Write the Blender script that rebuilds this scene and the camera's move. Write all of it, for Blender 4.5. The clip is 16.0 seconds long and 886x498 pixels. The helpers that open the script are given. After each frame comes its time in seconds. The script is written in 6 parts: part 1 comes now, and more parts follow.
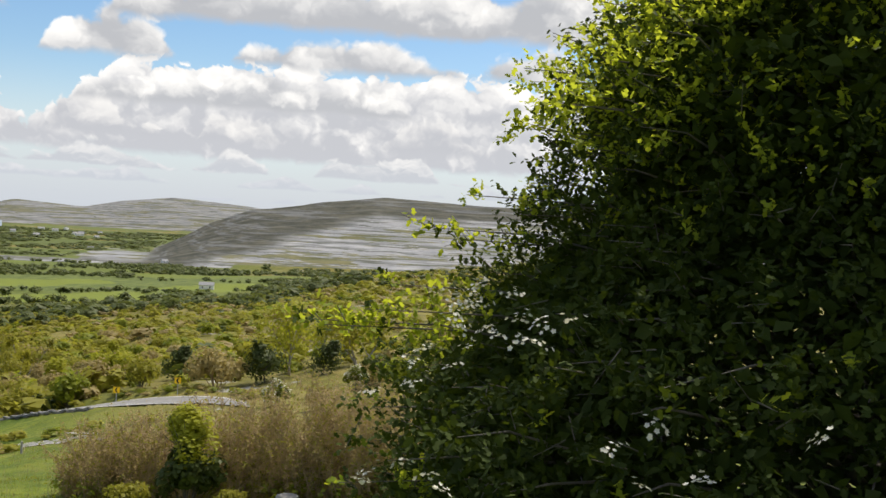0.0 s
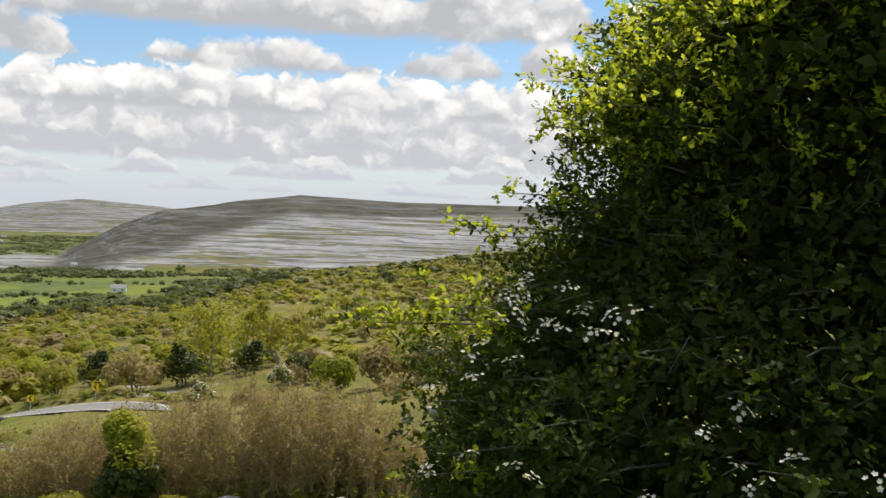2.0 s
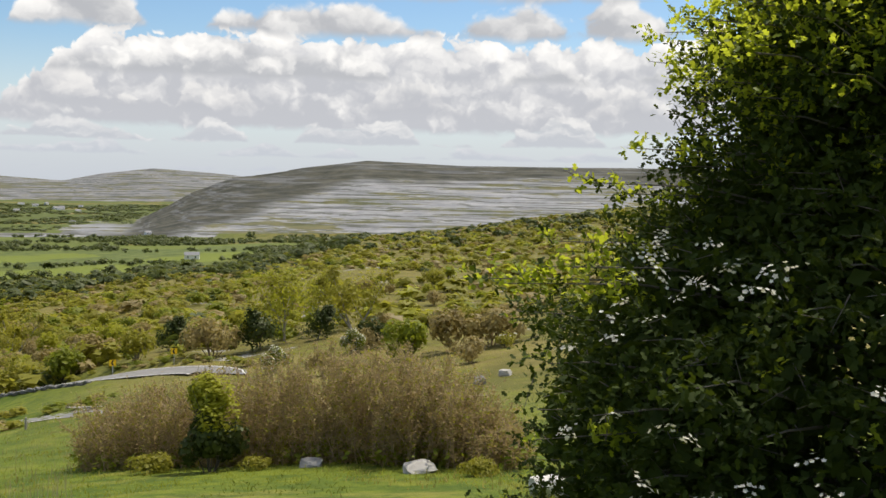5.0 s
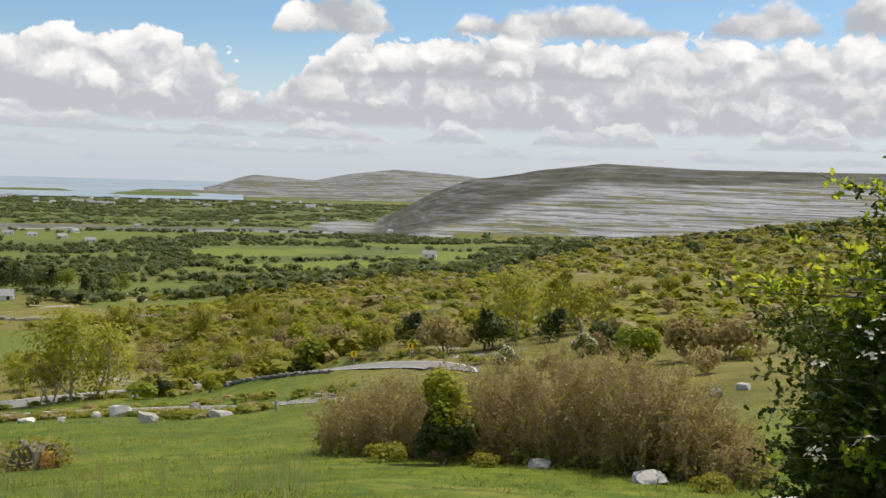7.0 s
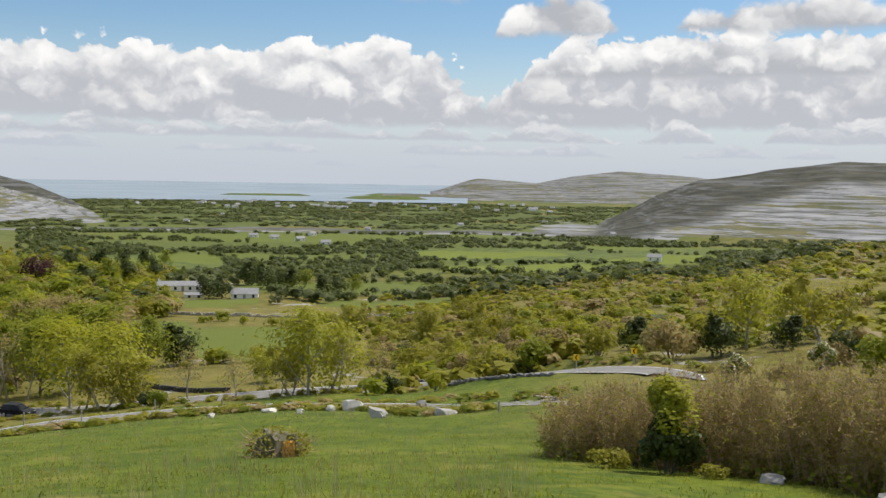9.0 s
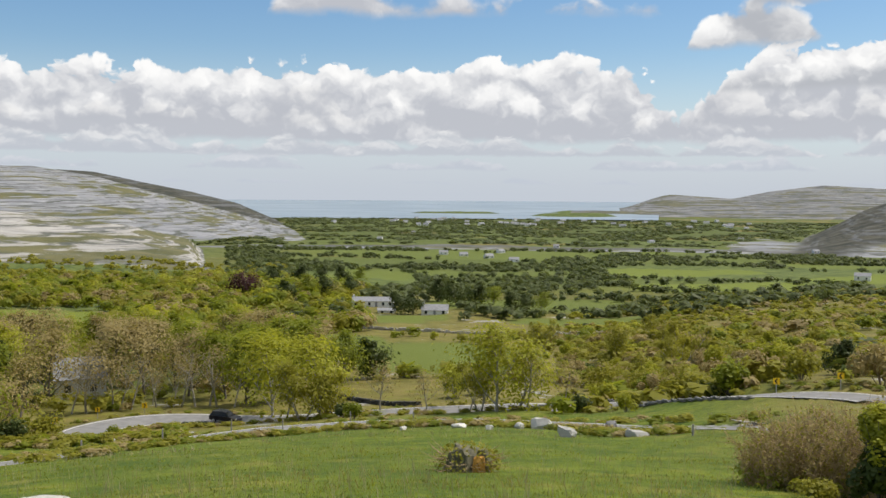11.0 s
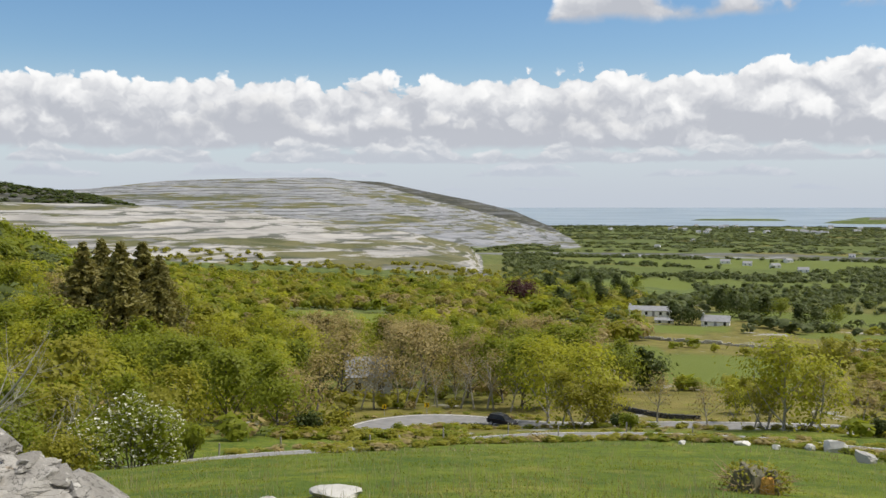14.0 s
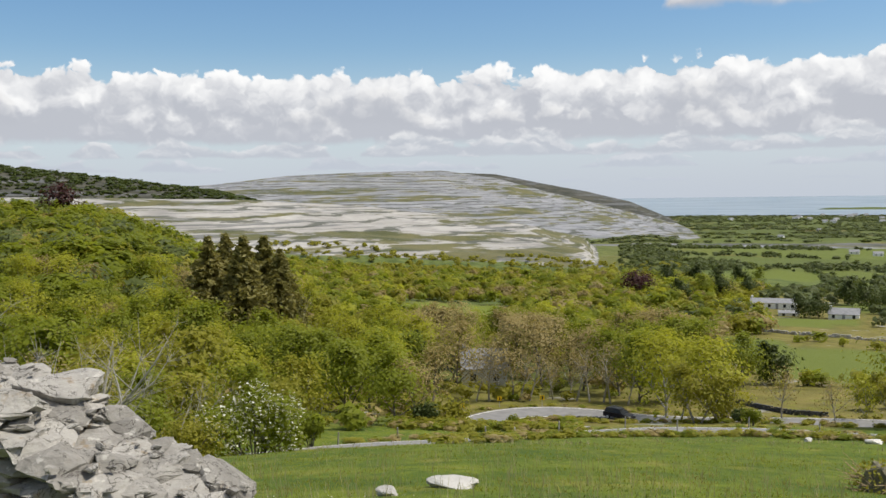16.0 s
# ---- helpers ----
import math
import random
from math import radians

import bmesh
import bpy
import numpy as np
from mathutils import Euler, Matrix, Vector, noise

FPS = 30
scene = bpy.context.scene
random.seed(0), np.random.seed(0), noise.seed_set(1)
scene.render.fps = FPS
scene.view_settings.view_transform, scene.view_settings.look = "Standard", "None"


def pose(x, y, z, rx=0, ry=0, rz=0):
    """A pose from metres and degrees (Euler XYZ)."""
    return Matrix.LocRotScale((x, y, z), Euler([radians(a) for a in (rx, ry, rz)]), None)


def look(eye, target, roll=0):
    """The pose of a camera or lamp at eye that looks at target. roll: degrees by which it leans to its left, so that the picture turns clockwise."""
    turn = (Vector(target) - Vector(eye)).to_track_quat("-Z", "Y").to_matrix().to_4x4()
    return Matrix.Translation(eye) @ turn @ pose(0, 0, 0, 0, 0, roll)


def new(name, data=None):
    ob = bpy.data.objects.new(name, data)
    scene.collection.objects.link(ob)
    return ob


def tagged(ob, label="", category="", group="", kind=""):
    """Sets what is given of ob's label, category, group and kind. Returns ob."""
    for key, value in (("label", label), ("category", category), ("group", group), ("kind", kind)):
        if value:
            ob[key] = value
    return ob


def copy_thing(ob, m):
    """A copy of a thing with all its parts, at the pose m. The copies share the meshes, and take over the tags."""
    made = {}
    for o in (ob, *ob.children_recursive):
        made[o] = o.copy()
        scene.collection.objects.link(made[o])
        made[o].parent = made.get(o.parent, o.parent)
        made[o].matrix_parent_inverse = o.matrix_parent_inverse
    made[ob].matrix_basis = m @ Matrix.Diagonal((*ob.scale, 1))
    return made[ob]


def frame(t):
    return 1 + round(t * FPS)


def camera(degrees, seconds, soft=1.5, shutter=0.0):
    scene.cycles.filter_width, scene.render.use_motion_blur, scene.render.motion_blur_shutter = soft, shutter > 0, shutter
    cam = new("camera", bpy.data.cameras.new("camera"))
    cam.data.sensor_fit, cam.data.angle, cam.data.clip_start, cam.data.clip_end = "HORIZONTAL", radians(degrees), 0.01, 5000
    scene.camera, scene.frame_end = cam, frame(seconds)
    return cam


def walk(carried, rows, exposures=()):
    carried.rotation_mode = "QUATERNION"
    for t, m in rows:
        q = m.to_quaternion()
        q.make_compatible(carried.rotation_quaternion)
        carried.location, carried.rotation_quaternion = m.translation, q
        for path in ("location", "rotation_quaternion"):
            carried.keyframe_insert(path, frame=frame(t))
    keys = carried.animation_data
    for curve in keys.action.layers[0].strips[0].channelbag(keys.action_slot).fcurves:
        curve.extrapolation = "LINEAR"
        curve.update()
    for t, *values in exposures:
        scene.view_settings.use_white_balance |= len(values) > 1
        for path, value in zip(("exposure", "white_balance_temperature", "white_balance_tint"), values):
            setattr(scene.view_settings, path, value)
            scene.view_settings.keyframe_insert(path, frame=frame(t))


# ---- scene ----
# ---- camera and walk ----
cam = camera(49.49, 16.0)
PATH = [
    (0.0, pose(0.733, -0.020, 1.641, 88.45, -3.09, -0.00)),
    (0.5, pose(0.618, 0.021, 1.636, 88.14, -1.07, -0.86)),
    (1.0, pose(0.502, 0.004, 1.641, 88.52, -2.26, -1.03)),
    (1.5, pose(0.361, -0.054, 1.636, 88.63, -0.82, -4.63)),
    (2.0, pose(0.249, -0.085, 1.627, 88.42, -1.99, -4.95)),
    (2.5, pose(0.145, -0.070, 1.597, 88.35, -0.57, -5.88)),
    (3.0, pose(0.066, -0.075, 1.602, 87.38, -0.64, -6.05)),
    (5.5, pose(0.017, 0.016, 1.601, 86.07, -1.36, 2.04)),
    (6.0, pose(0.014, 0.012, 1.598, 85.97, -1.68, 5.64)),
    (6.5, pose(0.008, -0.003, 1.599, 85.95, -1.59, 8.92)),
    (7.0, pose(-0.000, -0.001, 1.599, 85.98, -1.73, 12.91)),
    (7.5, pose(-0.006, 0.004, 1.599, 85.98, -1.39, 16.93)),
    (8.0, pose(-0.003, -0.005, 1.599, 86.05, -1.07, 20.29)),
    (8.5, pose(-0.003, -0.018, 1.603, 85.79, -1.17, 22.96)),
    (9.0, pose(-0.007, -0.049, 1.619, 85.83, -0.99, 26.09)),
    (11.5, pose(-0.065, -0.100, 1.620, 86.92, -0.19, 39.47)),
    (12.0, pose(-0.081, -0.093, 1.616, 87.04, 0.06, 41.66)),
    (12.5, pose(-0.124, -0.081, 1.605, 87.17, 0.27, 44.53)),
    (13.0, pose(-0.174, -0.072, 1.597, 87.46, 0.21, 47.52)),
    (13.5, pose(-0.204, -0.073, 1.590, 87.20, 0.01, 50.22)),
    (14.0, pose(-0.227, -0.067, 1.585, 87.15, 0.08, 53.58)),
    (14.5, pose(-0.221, -0.067, 1.585, 87.03, 0.00, 56.10)),
    (15.0, pose(-0.221, -0.076, 1.586, 86.71, -0.57, 57.80)),
    (15.5, pose(-0.246, -0.074, 1.582, 86.74, 0.05, 59.56)),
    (16.0, pose(-0.250, -0.074, 1.582, 86.73, 0.77, 60.35)),
]
walk(cam, PATH, exposures=((0.0, 0.0, 6650, 10), (3.2, -0.04, 6650, 10), (6.0, -0.12, 6600, 10), (9.0, -0.17, 6500, 10), (16.0, -0.17, 6400, 10)))

# ---- sun and sky ----
SUN_AZ, SUN_EL = -34.0, 60.0          # degrees to the left of +y, and above the horizon


def heading(az):
    return Vector((-math.sin(radians(az)), math.cos(radians(az)), 0))


sun = new("sun", bpy.data.lights.new("sun", "SUN"))
sun.data.energy, sun.data.angle, sun.data.color = 4.7, radians(0.6), (1.0, 0.93, 0.81)
sun_way = heading(SUN_AZ) * math.cos(radians(SUN_EL)) + Vector((0, 0, math.sin(radians(SUN_EL))))
sun.matrix_world = look(sun_way * 100, (0, 0, 0))

world = bpy.data.worlds.new("sky")
scene.world = world
world.use_nodes = True
W = world.node_tree
W.nodes.clear()


def wn(kind, **kw):
    n = W.nodes.new(kind)
    for k, v in kw.items():
        if k == "op":
            n.operation = v
        elif k == "clamp":
            n.use_clamp = v
        elif k == "interp":
            n.interpolation_type = v
    return n


def wmath(op, a, b=None, c=None, clamp=False):
    n = wn("ShaderNodeMath", op=op, clamp=clamp)
    for i, v in enumerate((a, b, c)):
        if v is None:
            continue
        if isinstance(v, (int, float)):
            n.inputs[i].default_value = v
        else:
            W.links.new(v, n.inputs[i])
    return n.outputs[0]


def wrange(v, a, b, c=0.0, d=1.0, smooth=True):
    n = wn("ShaderNodeMapRange", interp="SMOOTHSTEP" if smooth else "LINEAR")
    W.links.new(v, n.inputs[0])
    for i, x in enumerate((a, b, c, d)):
        n.inputs[i + 1].default_value = x
    return n.outputs[0]


def wnoise(vec, scale, detail, rough, distort=0.0):
    n = wn("ShaderNodeTexNoise")
    W.links.new(vec, n.inputs["Vector"])
    n.inputs["Scale"].default_value, n.inputs["Detail"].default_value = scale, detail
    n.inputs["Roughness"].default_value, n.inputs["Distortion"].default_value = rough, distort
    return n.outputs["Fac"]


def wvec(x, y, z):
    n = wn("ShaderNodeCombineXYZ")
    for i, v in enumerate((x, y, z)):
        if isinstance(v, (int, float)):
            n.inputs[i].default_value = v
        else:
            W.links.new(v, n.inputs[i])
    return n.outputs[0]


def wmix(f, a, b):
    n = wn("ShaderNodeMix")
    n.data_type = "RGBA"
    if isinstance(f, (int, float)):
        n.inputs[0].default_value = f
    else:
        W.links.new(f, n.inputs[0])
    for i, v in ((6, a), (7, b)):
        if isinstance(v, tuple):
            n.inputs[i].default_value = (*v, 1)
        else:
            W.links.new(v, n.inputs[i])
    return n.outputs[2]


coord = wn("ShaderNodeTexCoord").outputs["Generated"]
sep = wn("ShaderNodeSeparateXYZ")
W.links.new(coord, sep.inputs[0])
az_s = wmath("MULTIPLY", wmath("ARCTAN2", wmath("MULTIPLY", sep.outputs[0], -1.0), sep.outputs[1]), 57.2958)
el_s = wmath("MULTIPLY", wmath("ARCSINE", sep.outputs[2]), 57.2958)
sky = wn("ShaderNodeTexSky")
sky.sky_type, sky.sun_disc = "NISHITA", False
sky.sun_elevation, sky.sun_rotation = radians(SUN_EL), radians(-SUN_AZ)
sky.air_density, sky.dust_density, sky.ozone_density = 1.0, 0.6, 1.5

# cumulus in rows: flat grey bases, billowing white crowns; the rows overlap as one looks towards the horizon
def wcolour(vec, scale):
    n = wn("ShaderNodeTexNoise")
    W.links.new(vec, n.inputs["Vector"])
    n.inputs["Scale"].default_value, n.inputs["Detail"].default_value, n.inputs["Roughness"].default_value = scale, 3.0, 0.6
    sub = wn("ShaderNodeSeparateColor")
    W.links.new(n.outputs["Color"], sub.inputs[0])
    return sub.outputs[0], sub.outputs[1]


_wx, _wy = wcolour(wvec(az_s, el_s, 0.0), 0.55)
az_w = wmath("ADD", az_s, wmath("MULTIPLY", wmath("SUBTRACT", _wx, 0.5), 2.6))
el_w = wmath("ADD", el_s, wmath("MULTIPLY", wmath("SUBTRACT", _wy, 0.5), 1.9))


def billows(width, height, seed):
    """Heaped round heads about width by height degrees, each with smaller ones on it; and how far they face the sun."""
    out = []
    for da, de in ((0.0, 0.0), (-0.16 * width, 0.34 * height)):
        q = wvec(wmath("DIVIDE", wmath("ADD", az_w, da), width), wmath("DIVIDE", wmath("ADD", el_w, de), height), seed)
        v = wn("ShaderNodeTexVoronoi")
        v.feature = "SMOOTH_F1"
        W.links.new(q, v.inputs["Vector"])
        for key, val in (("Scale", 1.0), ("Detail", 2.0), ("Roughness", 0.42), ("Lacunarity", 2.3), ("Smoothness", 0.35)):
            v.inputs[key].default_value = val
        fine = wmath("SUBTRACT", wnoise(q, 1.5, 5.0, 0.58), 0.5)
        out.append(wmath("ADD", wmath("SUBTRACT", 0.5, v.outputs["Distance"]), wmath("MULTIPLY", fine, 0.72)))
    return out[0], wmath("SUBTRACT", out[0], out[1])


SMALL, MIDDLE, LARGE = (2.4, 0.8, 3.1), (2.5, 2.0, 8.4), (4.0, 2.9, 5.2)
HEAPS = {g: billows(*g) for g in (SMALL, MIDDLE, LARGE)}

# the height of the main bank's top over the bearing (degrees)
top = wn("ShaderNodeValToRGB")
W.links.new(wmath("DIVIDE", wmath("ADD", az_s, 20.0), 120.0, clamp=True), top.inputs[0])
TOPS = ((-20, 9.5), (4, 9.6), (12, 9.6), (19, 9.2), (23.5, 5.8), (27, 8.6), (32, 9.2), (37, 8.4), (42, 8.8), (47, 9.8), (54, 9.6), (59, 7.6), (65, 7.0), (72, 8.4), (80, 7.8))
ramp = top.color_ramp
for i, (b, h) in enumerate(TOPS):
    e = ramp.elements[i] if i < 2 else ramp.elements.new(0.5)
    e.position = (b + 20) / 120
    e.color = (h / 25, h / 25, h / 25, 1)
bank_top = wmath("MULTIPLY", top.outputs[0], 25.0)


def row(below, base, height, group, seed, edge, dark, bright, cut=None, crest=None, gappy=1.0):
    """One row of cumulus over what lies behind it: base and height in degrees; crest gives its top outright."""
    heap, lit = HEAPS[group]
    wave = wrange(wnoise(wvec(wmath("MULTIPLY", az_s, 0.42 / group[0]), float(seed), 0.0), 1.0, 2.0, 0.5), 0.36, 0.64, 1.0 - 1.15 * gappy, 1.0, False)
    t = crest if crest is not None else wmath("ADD", wmath("MULTIPLY", wave, height), base)
    if cut is not None:
        t = wmath("ADD", t, cut)
    grow = group[1] * (0.72 if crest is None else 1.1)
    t = wmath("ADD", t, wmath("MULTIPLY", heap, grow))
    b = wmath("ADD", wmath("MULTIPLY", heap, -0.22 * group[1]), base)
    inside = wmath("MULTIPLY", wrange(wmath("SUBTRACT", t, el_s), 0.15 * group[1], 0.15 * group[1] + edge), wrange(wmath("SUBTRACT", el_s, b), 0.0, 0.24 * group[1]))
    rel = wmath("DIVIDE", wmath("SUBTRACT", el_s, b), wmath("MAXIMUM", wmath("SUBTRACT", t, b), 0.5))
    light = wmath("ADD", wmath("MULTIPLY", rel, 0.80), wmath("ADD", wmath("MULTIPLY", lit, 0.62), wmath("MULTIPLY", heap, 0.45)))
    colour = wmix(wrange(light, -0.04, 0.92), dark, bright)
    return wmix(inside, below, colour)


WHITE = (11.2, 11.1, 10.9)
blue = wn("ShaderNodeHueSaturation")
W.links.new(sky.outputs[0], blue.inputs["Color"])
blue.inputs["Saturation"].default_value, blue.inputs["Value"].default_value = 1.24, 1.3
mixed = wmix(wrange(el_s, 1.0, 9.0, 0.75, 0.0), blue.outputs[0], (7.0, 7.8, 8.7))
east = wrange(az_s, 19.0, 30.0, 0.0, -9.0)                       # the upper rows thin out to the west
# clouds overhead, out of sight: the broken cover goes on
high = wnoise(wvec(wmath("DIVIDE", sep.outputs[0], wmath("MAXIMUM", sep.outputs[2], 0.1)), wmath("DIVIDE", sep.outputs[1], wmath("MAXIMUM", sep.outputs[2], 0.1)), 2.0), 1.4, 4.0, 0.55)
mixed = wmix(wmath("MULTIPLY", wrange(high, 0.44, 0.54), wrange(el_s, 14.0, 22.0)), mixed, wmix(wrange(high, 0.5, 0.66), (9.3, 9.2, 9.1), (6.0, 6.1, 6.4)))
mixed = row(mixed, 0.5, 1.0, SMALL, 40.0, 0.25, (6.2, 6.7, 7.5), (7.6, 7.8, 8.2))
mixed = row(mixed, 1.3, 1.5, SMALL, 33.0, 0.25, (6.2, 6.6, 7.2), (8.6, 8.7, 8.9), gappy=0.8)
mixed = row(mixed, 2.7, 0.0, MIDDLE, 3.3, 0.30, (5.9, 6.1, 6.6), WHITE, crest=bank_top)               # the tall bank
mixed = row(mixed, 2.1, 2.4, SMALL, 8.1, 0.3, (6.1, 6.4, 6.9), (9.2, 9.2, 9.2), gappy=0.8)
mixed = row(mixed, 3.7, 3.2, MIDDLE, 17.3, 0.4, (5.8, 6.0, 6.5), (10.0, 9.9, 9.75), gappy=0.95)
mixed = row(mixed, 5.6, 3.6, MIDDLE, 23.6, 0.5, (5.5, 5.7, 6.1), WHITE, cut=east, gappy=0.6)
mixed = row(mixed, 8.0, 4.6, LARGE, 14.7, 0.7, (5.3, 5.5, 5.9), WHITE, cut=east, gappy=0.45)
mixed = row(mixed, 10.2, 5.6, LARGE, 29.4, 0.7, (5.2, 5.4, 5.8), WHITE, cut=wrange(az_s, 18.0, 23.0, 0.3, -9.0), gappy=0.42)
mixed = row(mixed, 13.0, 7.5, LARGE, 37.9, 0.9, (5.4, 5.6, 6.0), WHITE, cut=wrange(az_s, 13.0, 22.0, 0.5, -8.0), gappy=0.35)
mixed = row(mixed, 9.9, 4.6, LARGE, 51.2, 0.9, (5.8, 6.0, 6.5), WHITE, cut=wmath("ADD", wrange(az_s, 46.0, 52.0, 0.8, -9.0), wrange(az_s, 25.0, 21.0, 0.0, -9.0)), gappy=0.85)
mixed = wmix(wrange(el_s, -0.6, 4.5, 0.8, 0.0), mixed, (6.1, 6.6, 7.4))
bg = wn("ShaderNodeBackground")
W.links.new(mixed, bg.inputs[0])
bg.inputs[1].default_value = 0.1
wo = wn("ShaderNodeOutputWorld")
W.links.new(bg.outputs[0], wo.inputs[0])

# ---- materials ----
def mat(name, rough=0.9):
    m = bpy.data.materials.new(name)
    m.use_nodes = True
    nt = m.node_tree
    b = nt.nodes["Principled BSDF"]
    b.inputs["Roughness"].default_value = rough
    b.inputs["Specular IOR Level"].default_value = 0.25
    return m, nt, b


def link(nt, a, b):
    nt.links.new(a, b)


def math_node(nt, op, a, b=None, clamp=False):
    n = nt.nodes.new("ShaderNodeMath")
    n.operation, n.use_clamp = op, clamp
    for i, v in enumerate((a, b)):
        if v is None:
            continue
        if isinstance(v, (int, float)):
            n.inputs[i].default_value = v
        else:
            link(nt, v, n.inputs[i])
    return n.outputs[0]


def mix_node(nt, f, a, b):
    n = nt.nodes.new("ShaderNodeMix")
    n.data_type = "RGBA"
    if isinstance(f, (int, float)):
        n.inputs[0].default_value = f
    else:
        link(nt, f, n.inputs[0])
    for i, v in ((6, a), (7, b)):
        if isinstance(v, tuple):
            n.inputs[i].default_value = (*v, 1)
        else:
            link(nt, v, n.inputs[i])
    return n.outputs[2]


def range_node(nt, v, a, b, c=0.0, d=1.0):
    n = nt.nodes.new("ShaderNodeMapRange")
    n.interpolation_type = "SMOOTHSTEP"
    link(nt, v, n.inputs[0])
    for i, x in enumerate((a, b, c, d)):
        n.inputs[i + 1].default_value = x
    return n.outputs[0]


def place(nt, scale=(1, 1, 1), world_space=False):
    if world_space:
        src = nt.nodes.new("ShaderNodeNewGeometry").outputs["Position"]
    else:
        src = nt.nodes.new("ShaderNodeTexCoord").outputs["Object"]
    n = nt.nodes.new("ShaderNodeMapping")
    link(nt, src, n.inputs[0])
    n.inputs["Scale"].default_value = scale
    return n.outputs[0]


def noise_node(nt, vec, scale, detail=4.0, rough=0.55, distort=0.0):
    n = nt.nodes.new("ShaderNodeTexNoise")
    link(nt, vec, n.inputs["Vector"])
    n.inputs["Scale"].default_value, n.inputs["Detail"].default_value = scale, detail
    n.inputs["Roughness"].default_value, n.inputs["Distortion"].default_value = rough, distort
    return n.outputs["Fac"]


def bump_node(nt, b, height, strength, dist):
    n = nt.nodes.new("ShaderNodeBump")
    n.inputs["Strength"].default_value, n.inputs["Distance"].default_value = strength, dist
    link(nt, height, n.inputs["Height"])
    link(nt, n.outputs[0], b.inputs["Normal"])


def attr(nt, name):
    n = nt.nodes.new("ShaderNodeAttribute")
    n.attribute_name = name
    return n.outputs["Fac"]


def leaf_mat(name, dark, light, back, trans=0.35, spread=0.5, rough=0.55):
    """Leaves: reflect and let light through; each leaf or spray has its own shade, each plant its own lean."""
    m, nt, b = mat(name, rough)
    geo = nt.nodes.new("ShaderNodeNewGeometry").outputs["Random Per Island"]
    ob = nt.nodes.new("ShaderNodeObjectInfo").outputs["Random"]
    f = math_node(nt, "ADD", math_node(nt, "MULTIPLY", geo, 1.0 - spread), math_node(nt, "MULTIPLY", ob, spread))
    big = noise_node(nt, place(nt), 0.6, 2.0)
    f = math_node(nt, "ADD", math_node(nt, "MULTIPLY", f, 0.75), math_node(nt, "MULTIPLY", range_node(nt, big, 0.3, 0.7), 0.25))
    col = mix_node(nt, f, dark, light)
    link(nt, col, b.inputs["Base Color"])
    tr = nt.nodes.new("ShaderNodeBsdfTranslucent")
    link(nt, mix_node(nt, f, tuple(c * 0.75 for c in back), back), tr.inputs[0])
    mx = nt.nodes.new("ShaderNodeMixShader")
    mx.inputs[0].default_value = trans
    link(nt, b.outputs[0], mx.inputs[1])
    link(nt, tr.outputs[0], mx.inputs[2])
    link(nt, mx.outputs[0], nt.nodes["Material Output"].inputs[0])
    return m


def plain_mat(name, a, b2, scale=4.0, rough=0.85, bump=0.0, dist=0.02):
    m, nt, b = mat(name, rough)
    v = place(nt)
    n1 = noise_node(nt, v, scale, 5.0)
    n2 = noise_node(nt, v, scale * 7, 3.0)
    f = math_node(nt, "ADD", math_node(nt, "MULTIPLY", range_node(nt, n1, 0.3, 0.7), 0.65), math_node(nt, "MULTIPLY", n2, 0.35))
    link(nt, mix_node(nt, f, a, b2), b.inputs["Base Color"])
    if bump:
        bump_node(nt, b, n2, bump, dist)
    return m


